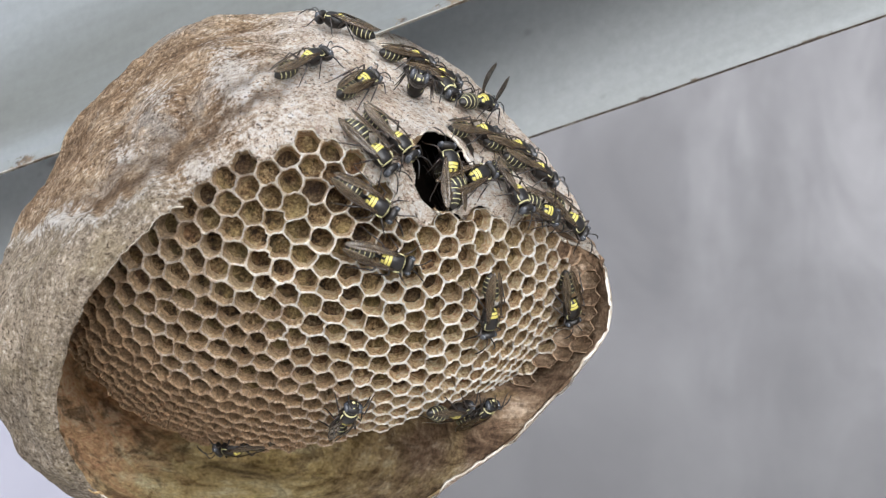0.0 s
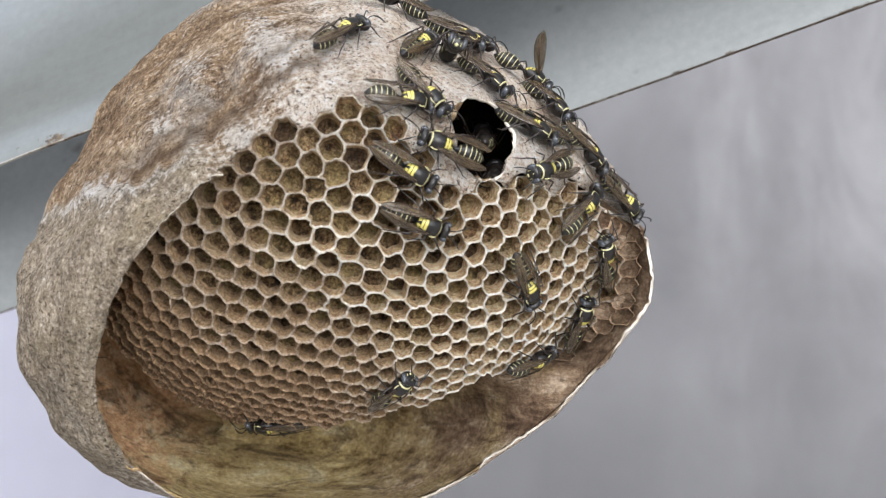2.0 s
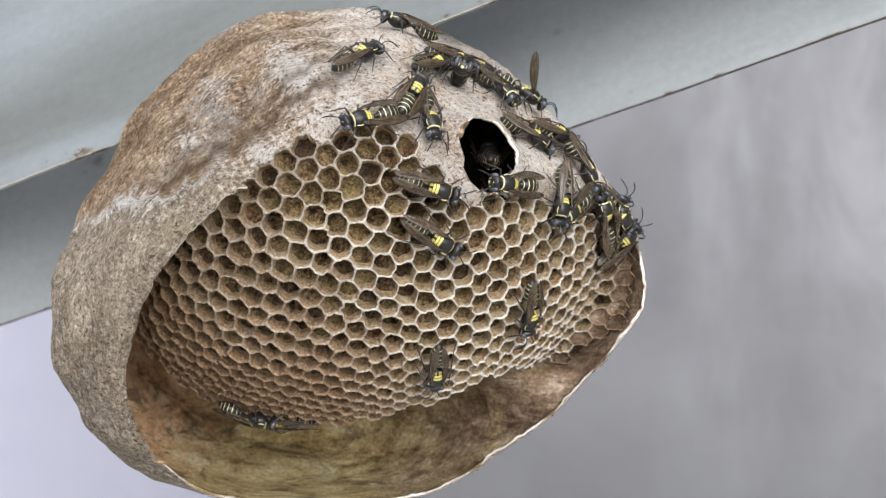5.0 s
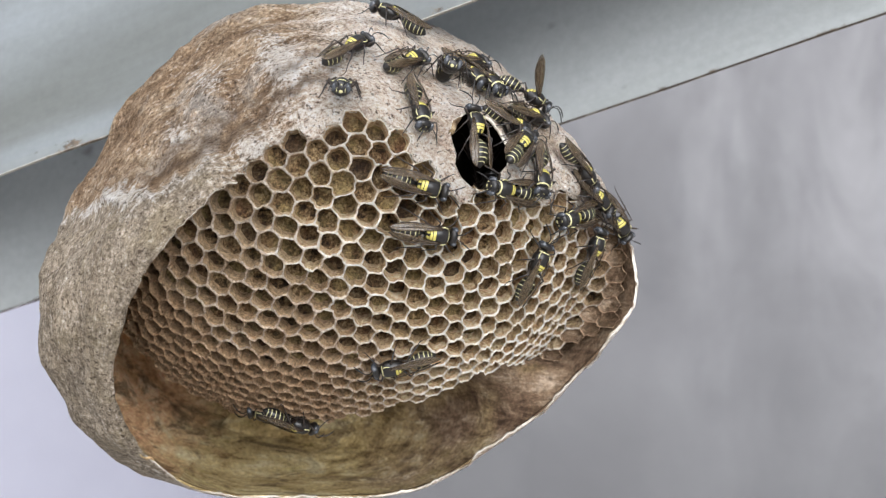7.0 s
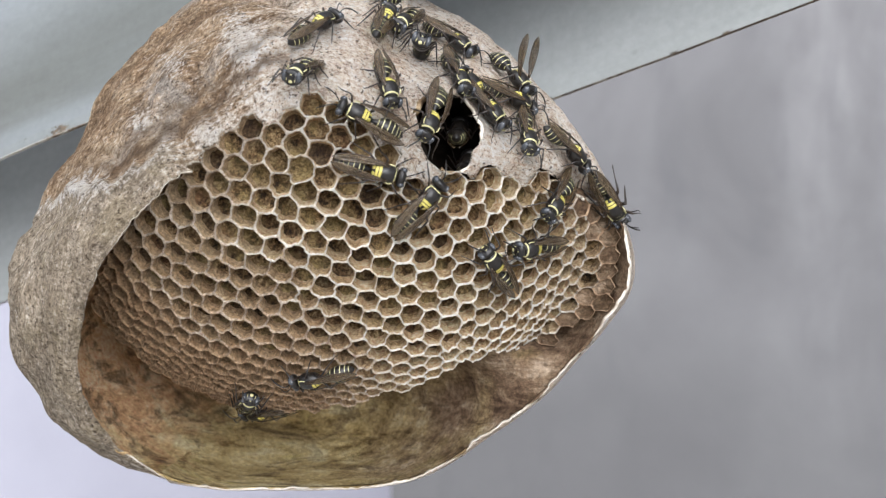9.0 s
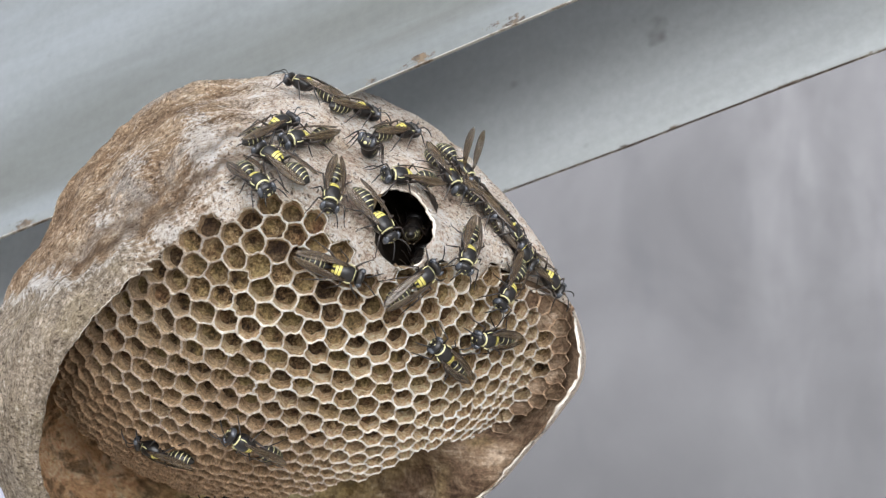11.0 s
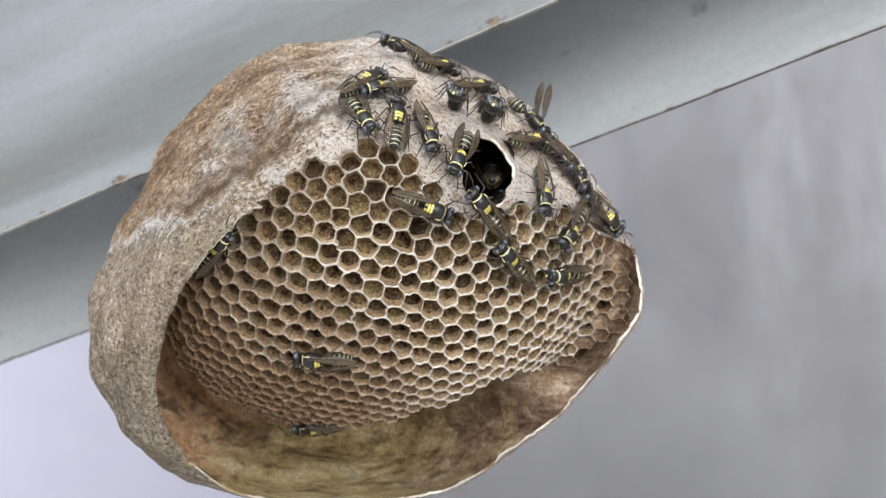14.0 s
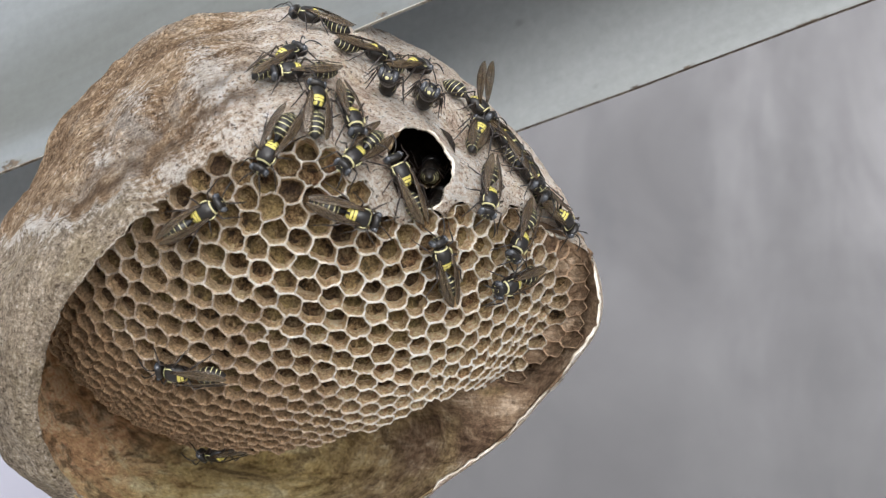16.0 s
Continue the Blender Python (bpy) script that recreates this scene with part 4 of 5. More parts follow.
def wing_bm(side, lift, turn, roll=0.0):
    """A long narrow blade, pleated lengthwise, laid back along the abdomen's flank or raised."""
    rows, n = 16, 5
    root = Vector((0.80 * side, 2.0, 2.15))
    m = Matrix.Translation(root) @ Matrix.Rotation(radians(lift), 4, "X") @ Matrix.Rotation(radians(turn * side), 4, "Z") @ Matrix.Rotation(radians(roll * side), 4, "Y") @ Matrix.Translation(-root)
    keys = (0.0, 0.15, 0.35, 0.6, 0.8, 0.93, 1.0)
    inner_x = np.interp([q / rows for q in range(rows + 1)], keys, (0.74, 0.70, 0.48, 0.24, 0.10, 0.12, 0.28))
    outer_x = np.interp([q / rows for q in range(rows + 1)], keys, (0.95, 1.14, 1.28, 1.26, 1.02, 0.72, 0.36))
    drop = np.interp([q / rows for q in range(rows + 1)], keys, (0.10, 0.30, 0.55, 0.62, 0.50, 0.30, 0.05))
    crest = np.interp([q / rows for q in range(rows + 1)], keys, (2.30, 2.52, 2.50, 2.42, 2.20, 2.00, 1.90))

    def at(q, f, up=0.0):
        x = inner_x[q] + (outer_x[q] - inner_x[q]) * f
        z = crest[q] - drop[q] * f ** 1.6 + 0.05 * math.sin(f * 9) + up
        return m @ Vector((x * side, 2.0 - (5.4 if lift < -20 else 6.7) * q / rows, z))

    bm = bmesh.new()
    top = [[bm.verts.new(at(q, k / n) * WASP) for k in range(n + 1)] for q in range(rows + 1)]
    low = [[bm.verts.new(at(q, k / n, -0.03) * WASP) for k in range(n + 1)] for q in range(rows + 1)]
    for q in range(rows):
        for k in range(n):
            bm.faces.new((top[q][k], top[q][k + 1], top[q + 1][k + 1], top[q + 1][k]))
            bm.faces.new((low[q][k], low[q + 1][k], low[q + 1][k + 1], low[q][k + 1]))
        for k in (0, n):
            bm.faces.new((top[q][k], low[q][k], low[q + 1][k], top[q + 1][k]))
    for q in (0, rows):
        for k in range(n):
            bm.faces.new((top[q][k], top[q][k + 1], low[q][k + 1], low[q][k]))
    bmesh.ops.recalc_face_normals(bm, faces=bm.faces)
    edge = [at(q, 1.0, 0.02) for q in range(0, rows + 1, 2)]
    inner = [at(q, 0.45, 0.03) for q in range(0, rows - 1, 2)]
    cross = [at(10, 0.45, 0.03), at(11, 0.75, 0.03), at(11, 1.0, 0.03)]
    return bm, edge, inner, cross


def wasp(lift=0.0, spread_out=0.0):
    root = new("wasp")
    root.empty_display_size = 0.005
    thorax = part("thorax", turned(THORAX, (0, 1.45), 0.92, 20), BLACK, root)
    for y0, y1, mat, w in ((1.22, 0.90, YELLOW, 0.62), (0.80, 0.52, YELLOW, 0.70)):
        part("back_marking", turned(between(THORAX, y0, y1), (0, 1.45), 0.92, 10, (-w, w), 1.035), mat, thorax, "bright yellow back marking")
    for w in ((-1.0, -0.25), (0.25, 1.0)):
        part("back_marking", turned(between(THORAX, 0.44, 0.16), (0, 1.45), 0.92, 8, w, 1.05), YELLOW, thorax, "yellow spot low on the back")
    part("collar_marking", turned(between(THORAX, 2.97, 2.83), (0, 1.45), 0.92, 16, (-1.6, 1.6), 1.06), PALE, thorax, "pale yellow collar line")
    abdomen = part("abdomen", turned(ABDOMEN, (0, 1.35), 0.92, 20), BLACK, root, "black abdomen with pale bands")
    for y0, y1 in ((-0.80, -0.88), (-1.34, -1.44), (-2.02, -2.12), (-2.66, -2.75), (-3.22, -3.30), (-3.66, -3.73)):
        part("abdomen_band", turned(between(ABDOMEN, y0, y1), (0, 1.35), 0.92, 18, (-2.2, 2.2), 1.04), PALE, abdomen, "pale yellow band")
    head = part("head", blob((0, 3.72, 1.3), (1.18, 0.58, 0.98)), BLACK, root)
    part("face_marking", blob((0, 4.08, 0.98), (0.34, 0.24, 0.30), 10, 6), PALE, head, "pale yellow face marking")
    part("brow_marking", blob((0, 4.15, 1.72), (0.16, 0.12, 0.08), 8, 6), PALE, head, "pale yellow brow spot")
    for s in (-1, 1):
        part("eye", blob((0.86 * s, 3.84, 1.42), (0.36, 0.44, 0.70), 10, 8), EYE, head)
        part("cheek_line", blob((0.50 * s, 4.13, 1.22), (0.07, 0.12, 0.40), 8, 6), PALE, head, "thin pale line inside the eye")
        part("antenna", tube([(0.22 * s, 4.15, 1.55), (0.40 * s, 4.55, 2.0), (0.62 * s, 4.95, 2.15), (0.95 * s, 5.5, 1.95), (1.25 * s, 6.0, 1.5), (1.42 * s, 6.35, 1.05)], [0.08, 0.065, 0.07, 0.085, 0.085, 0.05]), BLACK, head)
        part("shoulder_line", tube([(0.98 * s, 2.75, 1.95), (1.10 * s, 2.3, 2.0), (1.08 * s, 1.9, 2.1)], [0.07, 0.08, 0.05], 5), PALE, thorax, "pale yellow shoulder line")
        bm, edge, inner, cross = wing_bm(s, lift, spread_out, 60.0 if lift < -20 else 0.0)
        wing = part("wing", bm, WING, root, "smoky brown raised wing" if lift else "smoky brown wing laid back")
        part("wing_vein", tube(edge, [0.075] * 5 + [0.065, 0.06, 0.05, 0.03], 5), VEIN, wing)
        part("wing_vein", tube(inner, [0.05, 0.05, 0.045, 0.045, 0.04, 0.04, 0.035, 0.02], 5), VEIN, wing)
        part("wing_vein", tube(cross, [0.035, 0.035, 0.03], 5), VEIN, wing)
        for c, k, a, f in (((2.5, 0.8), (3.3, 1.9), (4.2, 0.6), (4.9, 0.05)), ((1.7, 0.7), (1.6, 2.05), (0.9, 0.6), (0.4, 0.05)), ((0.9, 0.7), (-0.5, 2.1), (-2.0, 0.7), (-3.1, 0.05))):
            part("leg", tube([(0.45 * s, c[0], c[1]), (1.0 * s, (c[0] * 0.6 + k[0] * 0.4), 1.35), (1.65 * s, k[0], k[1]), (1.95 * s, (k[0] + a[0]) / 2, 1.3), (2.2 * s, a[0], a[1]), (2.45 * s, (a[0] + f[0]) / 2, 0.14), (2.6 * s, f[0], f[1])], [0.14, 0.17, 0.11, 0.10, 0.07, 0.055, 0.035]), LEG, root)
    return root


def stance(X, Z, turn, where, lean=0.0):
    """The pose of a wasp that stands on the nest at a direction from the viewer, heading by an angle in that view; lean lifts its front off the paper."""
    if where == "hole":
        p = nest_point(X, Z) + Vector((0, 5.5, 0))
        m = Matrix((Vector((1, 0, 0)), Vector((0, -0.94, -0.34)), Vector((0, -0.34, 0.94)))).transposed()
        return NEST @ Matrix.Translation(p * MM) @ m.to_4x4()
    surface = comb_point if where in ("under", "edge") else nest_point
    d = Vector((math.cos(radians(turn)), math.sin(radians(turn))))
    p = surface(X, Z)
    reach = 2.2
    ahead = surface(X + d.x * reach, Z + d.y * reach) - surface(X - d.x * reach, Z - d.y * reach)
    beside = surface(X - d.y * reach, Z + d.x * reach) - surface(X + d.y * reach, Z - d.x * reach)
    f = ahead.normalized()
    n = f.cross(beside).normalized()
    if n.y > 0:
        n = -n
    s = f.cross(n).normalized()
    n = s.cross(f).normalized()
    # the body's middle, not the feet, lies in the given direction
    p = surface(X - 1.45 * n.x, Z - 1.45 * n.z)
    if where == "under":   # hangs back down from the comb's lower edge
        p += Vector((0, 4.0, 0.2))
        f = Vector((f.x, f.y * 0.3, f.z)).normalized()
        n = Vector((0, -0.55, -0.83))
        s = f.cross(n).normalized()
        n = s.cross(f).normalized()
    p += n * 2.6 * math.sin(radians(lean))
    f, n = f * math.cos(radians(lean)) + n * math.sin(radians(lean)), n * math.cos(radians(lean)) - f * math.sin(radians(lean))
    m = Matrix((s, f, n)).transposed()
    return NEST @ Matrix.Translation((p + n * 0.1) * MM) @ m.to_4x4()


LABELS = {
    "crown": "black wasp with yellow bands standing on pale nest paper",
    "comb": "black wasp with yellow bands crawling over the open comb",
    "raised": "black wasp with raised wings on the nest's edge",
    "edge": "dark wasp creeping along the comb's lower edge",
    "under": "dark wasp clinging under the comb's lower edge",
    "hole": "black wasp sitting inside the dark nest entrance",
}
KINDS = ['crown', 'comb', 'comb', 'crown', 'crown', 'crown', 'comb', 'crown', 'crown', 'raised', 'crown', 'crown', 'crown', 'crown', 'comb', 'comb', 'comb', 'comb', 'under', 'edge', 'comb', 'comb', 'crown', 'crown', 'crown', 'crown', 'crown', 'hole', 'hole']
LOOSE = (3, 4, 6, 16, 20)     # these hold their wings a little apart
folded, lifted, parted = wasp(), wasp(-56.0, 10.0), wasp(3.0, 7.0)
swarm = []
for k, where in enumerate(KINDS):
    base = lifted if where == "raised" else parted if k in LOOSE else folded
    ob = base if base not in swarm else copy_thing(base, Matrix.Identity(4))
    swarm.append(tagged(ob, LABELS[where], "wasp", "wasps on the nest"))


def crawl(k, rows):
    walk(swarm[k], [(t, stance(X, Z, turn, KINDS[k], *lean)) for t, X, Z, turn, *lean in rows])


def motions():
    crawl(0, [
        (0, -13.5, 28.2, 23), (1, -13.6, 28.1, 29), (2, -13.6, 27.9, 26), (3, -13.7, 27.9, 25),
        (4, -13.6, 27.9, 25), (6.5, -13.4, 27.9, 26), (7, -13.7, 28.0, 26), (7.5, -13.4, 28.0, 27),
        (8, -13.3, 27.9, 24), (8.5, -13.2, 27.9, 29), (9, -12.9, 28.1, 28), (9.5, -13.0, 28.0, 26),
        (10, -12.9, 27.9, 25), (12.5, -13.5, 28.1, 24), (13.5, -13.4, 27.8, 28), (14.5, -13.4, 28.0, 26),
        (15, -13.2, 28.0, 24), (15.5, -13.3, 28.3, 26), (16, -13.5, 28.2, 28),
    ])
    crawl(1, [
        (0, -4.8, 10.5, -34), (1, -5.0, 9.8, -32), (2, -5.2, 10.2, -34), (3, -4.4, 10.2, -22),
        (4, -3.6, 9.5, -17), (6.5, -3.5, 9.3, -19), (7, -3.9, 9.3, -17), (7.5, -3.8, 9.1, -20),
        (8, -4.3, 8.9, -16), (8.5, -3.8, 9.1, -19), (9, -4.8, 9.1, -17), (9.5, -4.2, 9.4, -16),
        (10, -4.0, 9.2, -22), (12.5, -4.4, 8.7, -22), (13.5, -4.3, 8.6, -21), (14.5, -4.3, 8.9, -23),
        (15, -4.4, 9.0, -22), (15.5, -4.2, 9.0, -22), (16, -4.5, 8.4, -20),
    ])
    crawl(2, [
        (0, -3.0, 2.6, -18), (1, -3.0, 2.6, -20), (2, -3.8, 3.1, -22), (3, -3.3, 2.6, -30),
        (4, -3.2, 2.6, -35), (6.5, -2.7, 2.0, -15), (7, -2.7, 2.3, -7), (7.5, -0.9, 2.4, -2),
        (8, 0.8, 2.4, 10), (8.5, 0.8, 2.5, 23), (9, 1.3, 3.7, 47), (9.5, 4.6, 5.2, 39),
        (10, 6.4, 5.7, 10), (11.25, 6.6, 5.9, 47), (12.5, 6.7, 6.1, 85), (13.5, 6.4, 7.0, 125),
        (14.5, 4.6, 8.0, 121), (15, 4.6, 9.0, 105), (15.5, 4.2, 9.0, 105), (16, 3.6, 11.3, 113),
    ])
    crawl(3, [
        (0, -4.2, 17.4, -48), (1, -3.8, 17.7, -54), (1.5, -5.8, 18.8, -25), (2, -5.7, 19.1, -12),
        (2.5, -5.6, 21.0, 23), (2.75, -6.5, 21.5, 57), (3, -7.3, 22.1, 91), (3.5, -8.6, 23.8, 104),
        (4, -9.2, 23.9, 79), (6.5, 3.8, 17.0, 42), (7, 4.8, 16.0, 100), (7.5, 5.1, 16.3, 151),
        (8, 5.2, 17.0, 155), (8.5, 4.4, 16.5, 209), (9, 3.4, 16.5, 253), (9.5, 2.2, 16.7, 275),
        (10, 1.8, 15.9, 283), (12.5, 1.9, 16.8, 322), (13, 2.0, 17.2, 289), (13.5, 2.1, 17.6, 256),
        (14.5, 0.6, 16.1, 239), (15, -0.8, 16.5, 207), (15.5, -0.9, 16.5, 209), (16, -2.1, 16.5, 221),
    ])
    crawl(4, [
        (0, 6.5, 13.3, 101), (0.5, 6.0, 13.4, 118), (1, 5.1, 11.5, 174), (1.5, 3.2, 11.8, 193),
        (2, 1.2, 12.6, 159), (2.5, -1.0, 15.0, 148), (3, -3.6, 15.7, 141), (3.5, -6.5, 17.4, 146),
        (4, -9.5, 17.7, 154), (5.25, -12.0, 19.4, 212, 20), (6.5, -14.5, 21.1, 265, 42), (7, -14.4, 21.0, 265, 45),
        (7.5, -14.5, 20.9, 268, 45), (8, -14.1, 20.6, 270, 42), (8.5, -14.6, 20.5, 268, 42), (9, -13.8, 20.9, 250, 40),
        (9.5, -14.5, 20.8, 235, 38), (10, -13.9, 20.5, 272, 32), (12.5, -15.6, 22.1, 327), (13.5, -14.1, 23.2, 306),
        (14.5, -13.5, 23.1, 307), (15, -13.6, 22.9, 305), (15.5, -13.5, 20.6, 279), (16, -13.3, 17.9, 240),
    ])
    crawl(5, [
        (0, -1.6, 18.9, -45), (1, -1.9, 19.0, -53), (1.5, -2.6, 19.1, -59), (2, -2.7, 20.4, -48),
        (3, -2.2, 21.4, -49), (3.5, -2.7, 21.0, -76), (4, -3.0, 19.6, -79), (6.5, -3.5, 20.4, -73),
        (7, -3.7, 20.5, -75), (7.5, -4.0, 20.4, -75), (8, -4.0, 20.0, -78), (8.5, -3.4, 20.1, -79),
        (9, -2.9, 20.9, -72), (9.5, -2.8, 21.0, -66), (10, -3.2, 19.8, -79), (12.5, -4.1, 20.9, -99),
        (13.5, -3.6, 21.1, -69), (14.5, -3.7, 20.2, -72), (15, -3.6, 20.3, -77), (15.5, -3.4, 20.8, -73),
        (16, -3.9, 21.7, -70),
    ])
    crawl(6, [
        (0, 9.1, 12.8, 19), (0.33, 9.8, 11.7, 64), (0.67, 10.4, 10.6, 109), (1, 11.0, 9.4, 153),
        (2, 14.1, 9.7, 198), (3, 11.8, 9.1, 214), (3.5, 11.8, 9.1, 227), (4, 10.6, 9.6, 207),
        (6.5, 8.8, 8.7, 161), (7, 10.0, 8.3, 167), (7.5, 6.1, 9.8, 150), (8, 2.6, 11.3, 150),
        (8.5, -1.5, 12.3, 150), (9, -4.6, 15.6, 153), (9.5, -6.1, 16.1, 145), (10, -8.2, 18.1, 146),
        (11.3, -10.6, 23.6, 142), (12.5, -8.2, 21.3, 92), (13.5, -8.2, 21.3, 90), (14.5, -8.1, 21.5, 85),
        (15, -8.2, 21.8, 90), (15.5, -7.9, 22.1, 89), (16, -8.1, 21.8, 92),
    ])
    crawl(7, [
        (0, 1.3, 24.1, -106, 34), (1, 1.7, 24.7, -115, 34), (1.5, 1.6, 24.6, -113, 34), (2, 0.6, 24.6, -104, 34),
        (3, 1.2, 24.5, -120, 34), (3.5, 0.8, 25.0, -116, 34), (4, 0.9, 24.5, -117, 34), (6.5, 0.6, 24.4, -114, 34),
        (7, 0.1, 24.1, -100, 34), (7.5, -0.6, 23.9, -100, 34), (8, -0.5, 24.7, -116, 34), (8.5, 0.7, 24.5, -112, 34),
        (9, 0.7, 23.8, -112, 34), (9.5, 0.3, 23.7, -102, 34), (10, -0.4, 23.8, -113, 34), (12.5, -0.2, 24.3, -130, 34),
        (13.5, -0.3, 23.7, -131, 34), (14.5, 0.3, 24.3, -125, 34), (15, 0.2, 24.2, -129, 34), (15.5, 0.4, 24.7, -130, 34),
        (16, 0.3, 23.7, -114, 34),
    ])
    crawl(8, [
        (0, 3.8, 27.0, -21), (1, 2.7, 27.5, -6), (2, 3.5, 27.2, -13), (3, 5.4, 26.8, -25),
        (4, 3.3, 27.1, -28), (6.5, 3.7, 27.0, -16), (7.5, 3.3, 27.2, -8), (8.5, 4.1, 27.1, -20),
        (9, 4.2, 26.5, -35), (9.5, 2.5, 27.2, -3), (10, 3.2, 27.2, -7), (12.5, 2.9, 26.9, -0),
        (13.5, 3.5, 27.0, -12), (14.5, 3.0, 27.4, -9), (15, 2.6, 27.4, -10), (15.5, 3.0, 27.4, -12),
        (16, 2.8, 27.3, -7),
    ])
    crawl(9, [
        (0, 9.4, 22.6, -2), (1, 10.3, 23.0, -38), (2, 10.5, 22.8, -37), (3, 10.3, 23.0, -45),
        (4, 9.6, 23.1, -40), (6.5, 10.3, 22.9, -29), (7.5, 12.1, 21.1, -47), (8, 11.7, 21.6, -48),
        (8.5, 11.9, 21.4, -48), (9, 12.1, 21.1, -48), (9.5, 12.1, 21.0, -49), (10, 11.2, 22.1, -47),
        (12.5, 11.2, 22.1, -45), (13.5, 11.2, 22.2, -43), (14.5, 11.0, 22.4, -46), (15, 11.2, 21.7, -40),
        (15.5, 11.0, 22.1, -42), (16, 10.7, 22.3, -42),
    ])
    crawl(10, [
        (0, 9.8, 19.4, -16), (1, 12.1, 20.6, -19), (2, 13.9, 18.9, -49), (3, 14.3, 18.5, -45),
        (4, 14.9, 16.1, -35), (6.5, 12.8, 19.1, -17), (7.5, 11.7, 19.1, -25), (8.5, 13.6, 19.1, -48),
        (9, 12.5, 18.3, -30), (9.5, 12.7, 18.0, -31), (10, 13.5, 17.9, -49), (12.5, 16.0, 16.3, -52),
        (13.5, 16.8, 15.3, -52), (14.5, 14.9, 17.1, -37), (15, 13.1, 18.2, -22), (15.5, 14.1, 17.7, -30),
        (16, 14.6, 18.1, -51),
    ])
    crawl(11, [
        (0, 16.9, 14.1, -33), (1, 15.0, 14.6, -24), (2, 18.8, 12.5, -41), (3, 19.1, 12.2, -41),
        (4, 18.4, 13.2, -52), (6.5, 19.7, 11.4, -49), (7.5, 19.1, 12.1, -41), (8, 19.7, 11.5, -48),
        (8.5, 19.4, 11.7, -39), (9, 19.9, 11.1, -43), (9.5, 19.8, 11.3, -42), (10, 19.2, 12.1, -47),
        (12.5, 17.0, 15.0, -47), (13.5, 17.9, 13.8, -53), (14.5, 17.5, 14.3, -53), (15, 17.5, 14.3, -52),
        (15.5, 17.7, 14.1, -53), (16, 18.7, 12.7, -48),
    ])
    crawl(12, [
        (0, 22.2, 7.9, -57), (1, 22.4, 7.7, -57), (2, 23.5, 6.0, -59), (3, 23.4, 6.1, -58),
        (4, 22.9, 6.9, -57), (6.5, 24.4, 4.3, -62), (7.5, 24.2, 4.7, -61), (8, 25.3, 2.5, -66),
        (8.5, 25.0, 3.1, -55), (9, 24.5, 4.2, -62), (9.5, 23.2, 6.4, -58), (10, 22.9, 6.8, -58),
        (12.5, 22.9, 6.8, -58), (13.5, 22.8, 7.1, -57), (14.5, 22.7, 7.2, -57), (15, 22.8, 6.5, -48),
        (15.5, 22.8, 7.0, -57), (16, 22.6, 7.4, -55),
    ])
    crawl(13, [
        (0, 14.2, 11.6, -62), (1, 14.3, 12.5, -62), (1.33, 13.7, 13.5, -112), (1.67, 13.2, 14.4, -162),
        (2, 12.7, 15.3, -211), (2.5, 14.2, 14.6, -158), (3, 15.8, 13.9, -106), (3.5, 14.1, 12.7, -108),
        (4, 15.9, 10.1, -104), (6.5, 14.4, 7.4, -85), (7, 13.6, 11.0, -89), (7.5, 12.1, 10.7, -90),
        (8, 12.4, 12.9, -106), (8.5, 15.9, 13.1, -84), (9, 14.7, 13.3, -82), (9.5, 13.9, 11.9, -88),
        (10, 14.0, 10.6, -106), (12.5, 13.4, 11.1, -85), (13.5, 13.4, 10.9, -86), (14.5, 13.4, 10.6, -83),
        (15, 13.3, 10.7, -88), (15.5, 13.5, 10.7, -83), (16, 13.7, 10.7, -93),
    ])
    crawl(14, [
        (0, 11.5, -4.4, -97), (1, 10.5, -5.1, -98), (1.5, 11.0, -4.5, -81), (2, 10.6, -5.1, -74),
        (3, 9.9, -6.0, -97), (3.5, 9.9, -6.0, -102), (4, 10.0, -5.6, -139), (5.2, 11.2, -8.2, -83),
        (5.6, 10.7, -7.8, -36), (6, 10.2, -7.3, 10), (6.5, 11.5, -5.4, 39), (7, 12.7, -3.3, 65),
        (7.5, 13.3, -3.5, 59), (8, 12.2, -3.8, 61), (8.5, 11.2, -4.7, 116), (9, 11.0, -5.1, 117),
        (9.5, 10.9, -5.1, 122), (10, 10.9, -5.2, 127), (12.5, 10.2, -3.0, 127), (13.5, 8.5, -1.0, 126),
        (14.5, 9.7, -0.3, 129), (15, 9.3, -0.7, 114), (15.5, 9.5, 0.7, 116), (16, 8.0, 0.2, 100),
    ])
    crawl(15, [
        (0, 21.9, -3.7, -85), (0.17, 22.1, -3.5, -28), (0.33, 22.2, -3.2, 28), (0.5, 22.3, -3.0, 85),
        (1, 21.5, -3.7, 89), (1.5, 21.8, -3.5, 93), (2, 21.4, -2.8, 93), (2.5, 23.0, -1.7, 90),
        (2.67, 22.5, -0.6, 39), (2.83, 22.1, 0.5, -12), (3, 21.6, 1.6, -63), (3.5, 22.6, 2.7, -68),
        (4, 23.6, 2.7, -57), (4.4, 23.7, 2.0, -17), (4.8, 23.7, 1.2, 23), (5.2, 23.8, 0.5, 63),
        (6.5, 20.7, -1.8, 90), (7, 20.9, -1.2, 69), (7.5, 19.6, -1.8, 98), (8, 16.4, -1.2, 154),
        (8.5, 17.0, -1.4, 162), (9, 16.2, -2.1, 188), (9.5, 16.4, -2.1, 166), (10, 16.8, -2.0, 170),
        (12.5, 16.7, -2.4, 183), (13.5, 16.7, -2.4, 188), (14.5, 16.9, -1.9, 187), (15, 16.6, -1.9, 196),
        (15.5, 16.8, -1.9, 197), (16, 17.2, -1.7, 202),
    ])
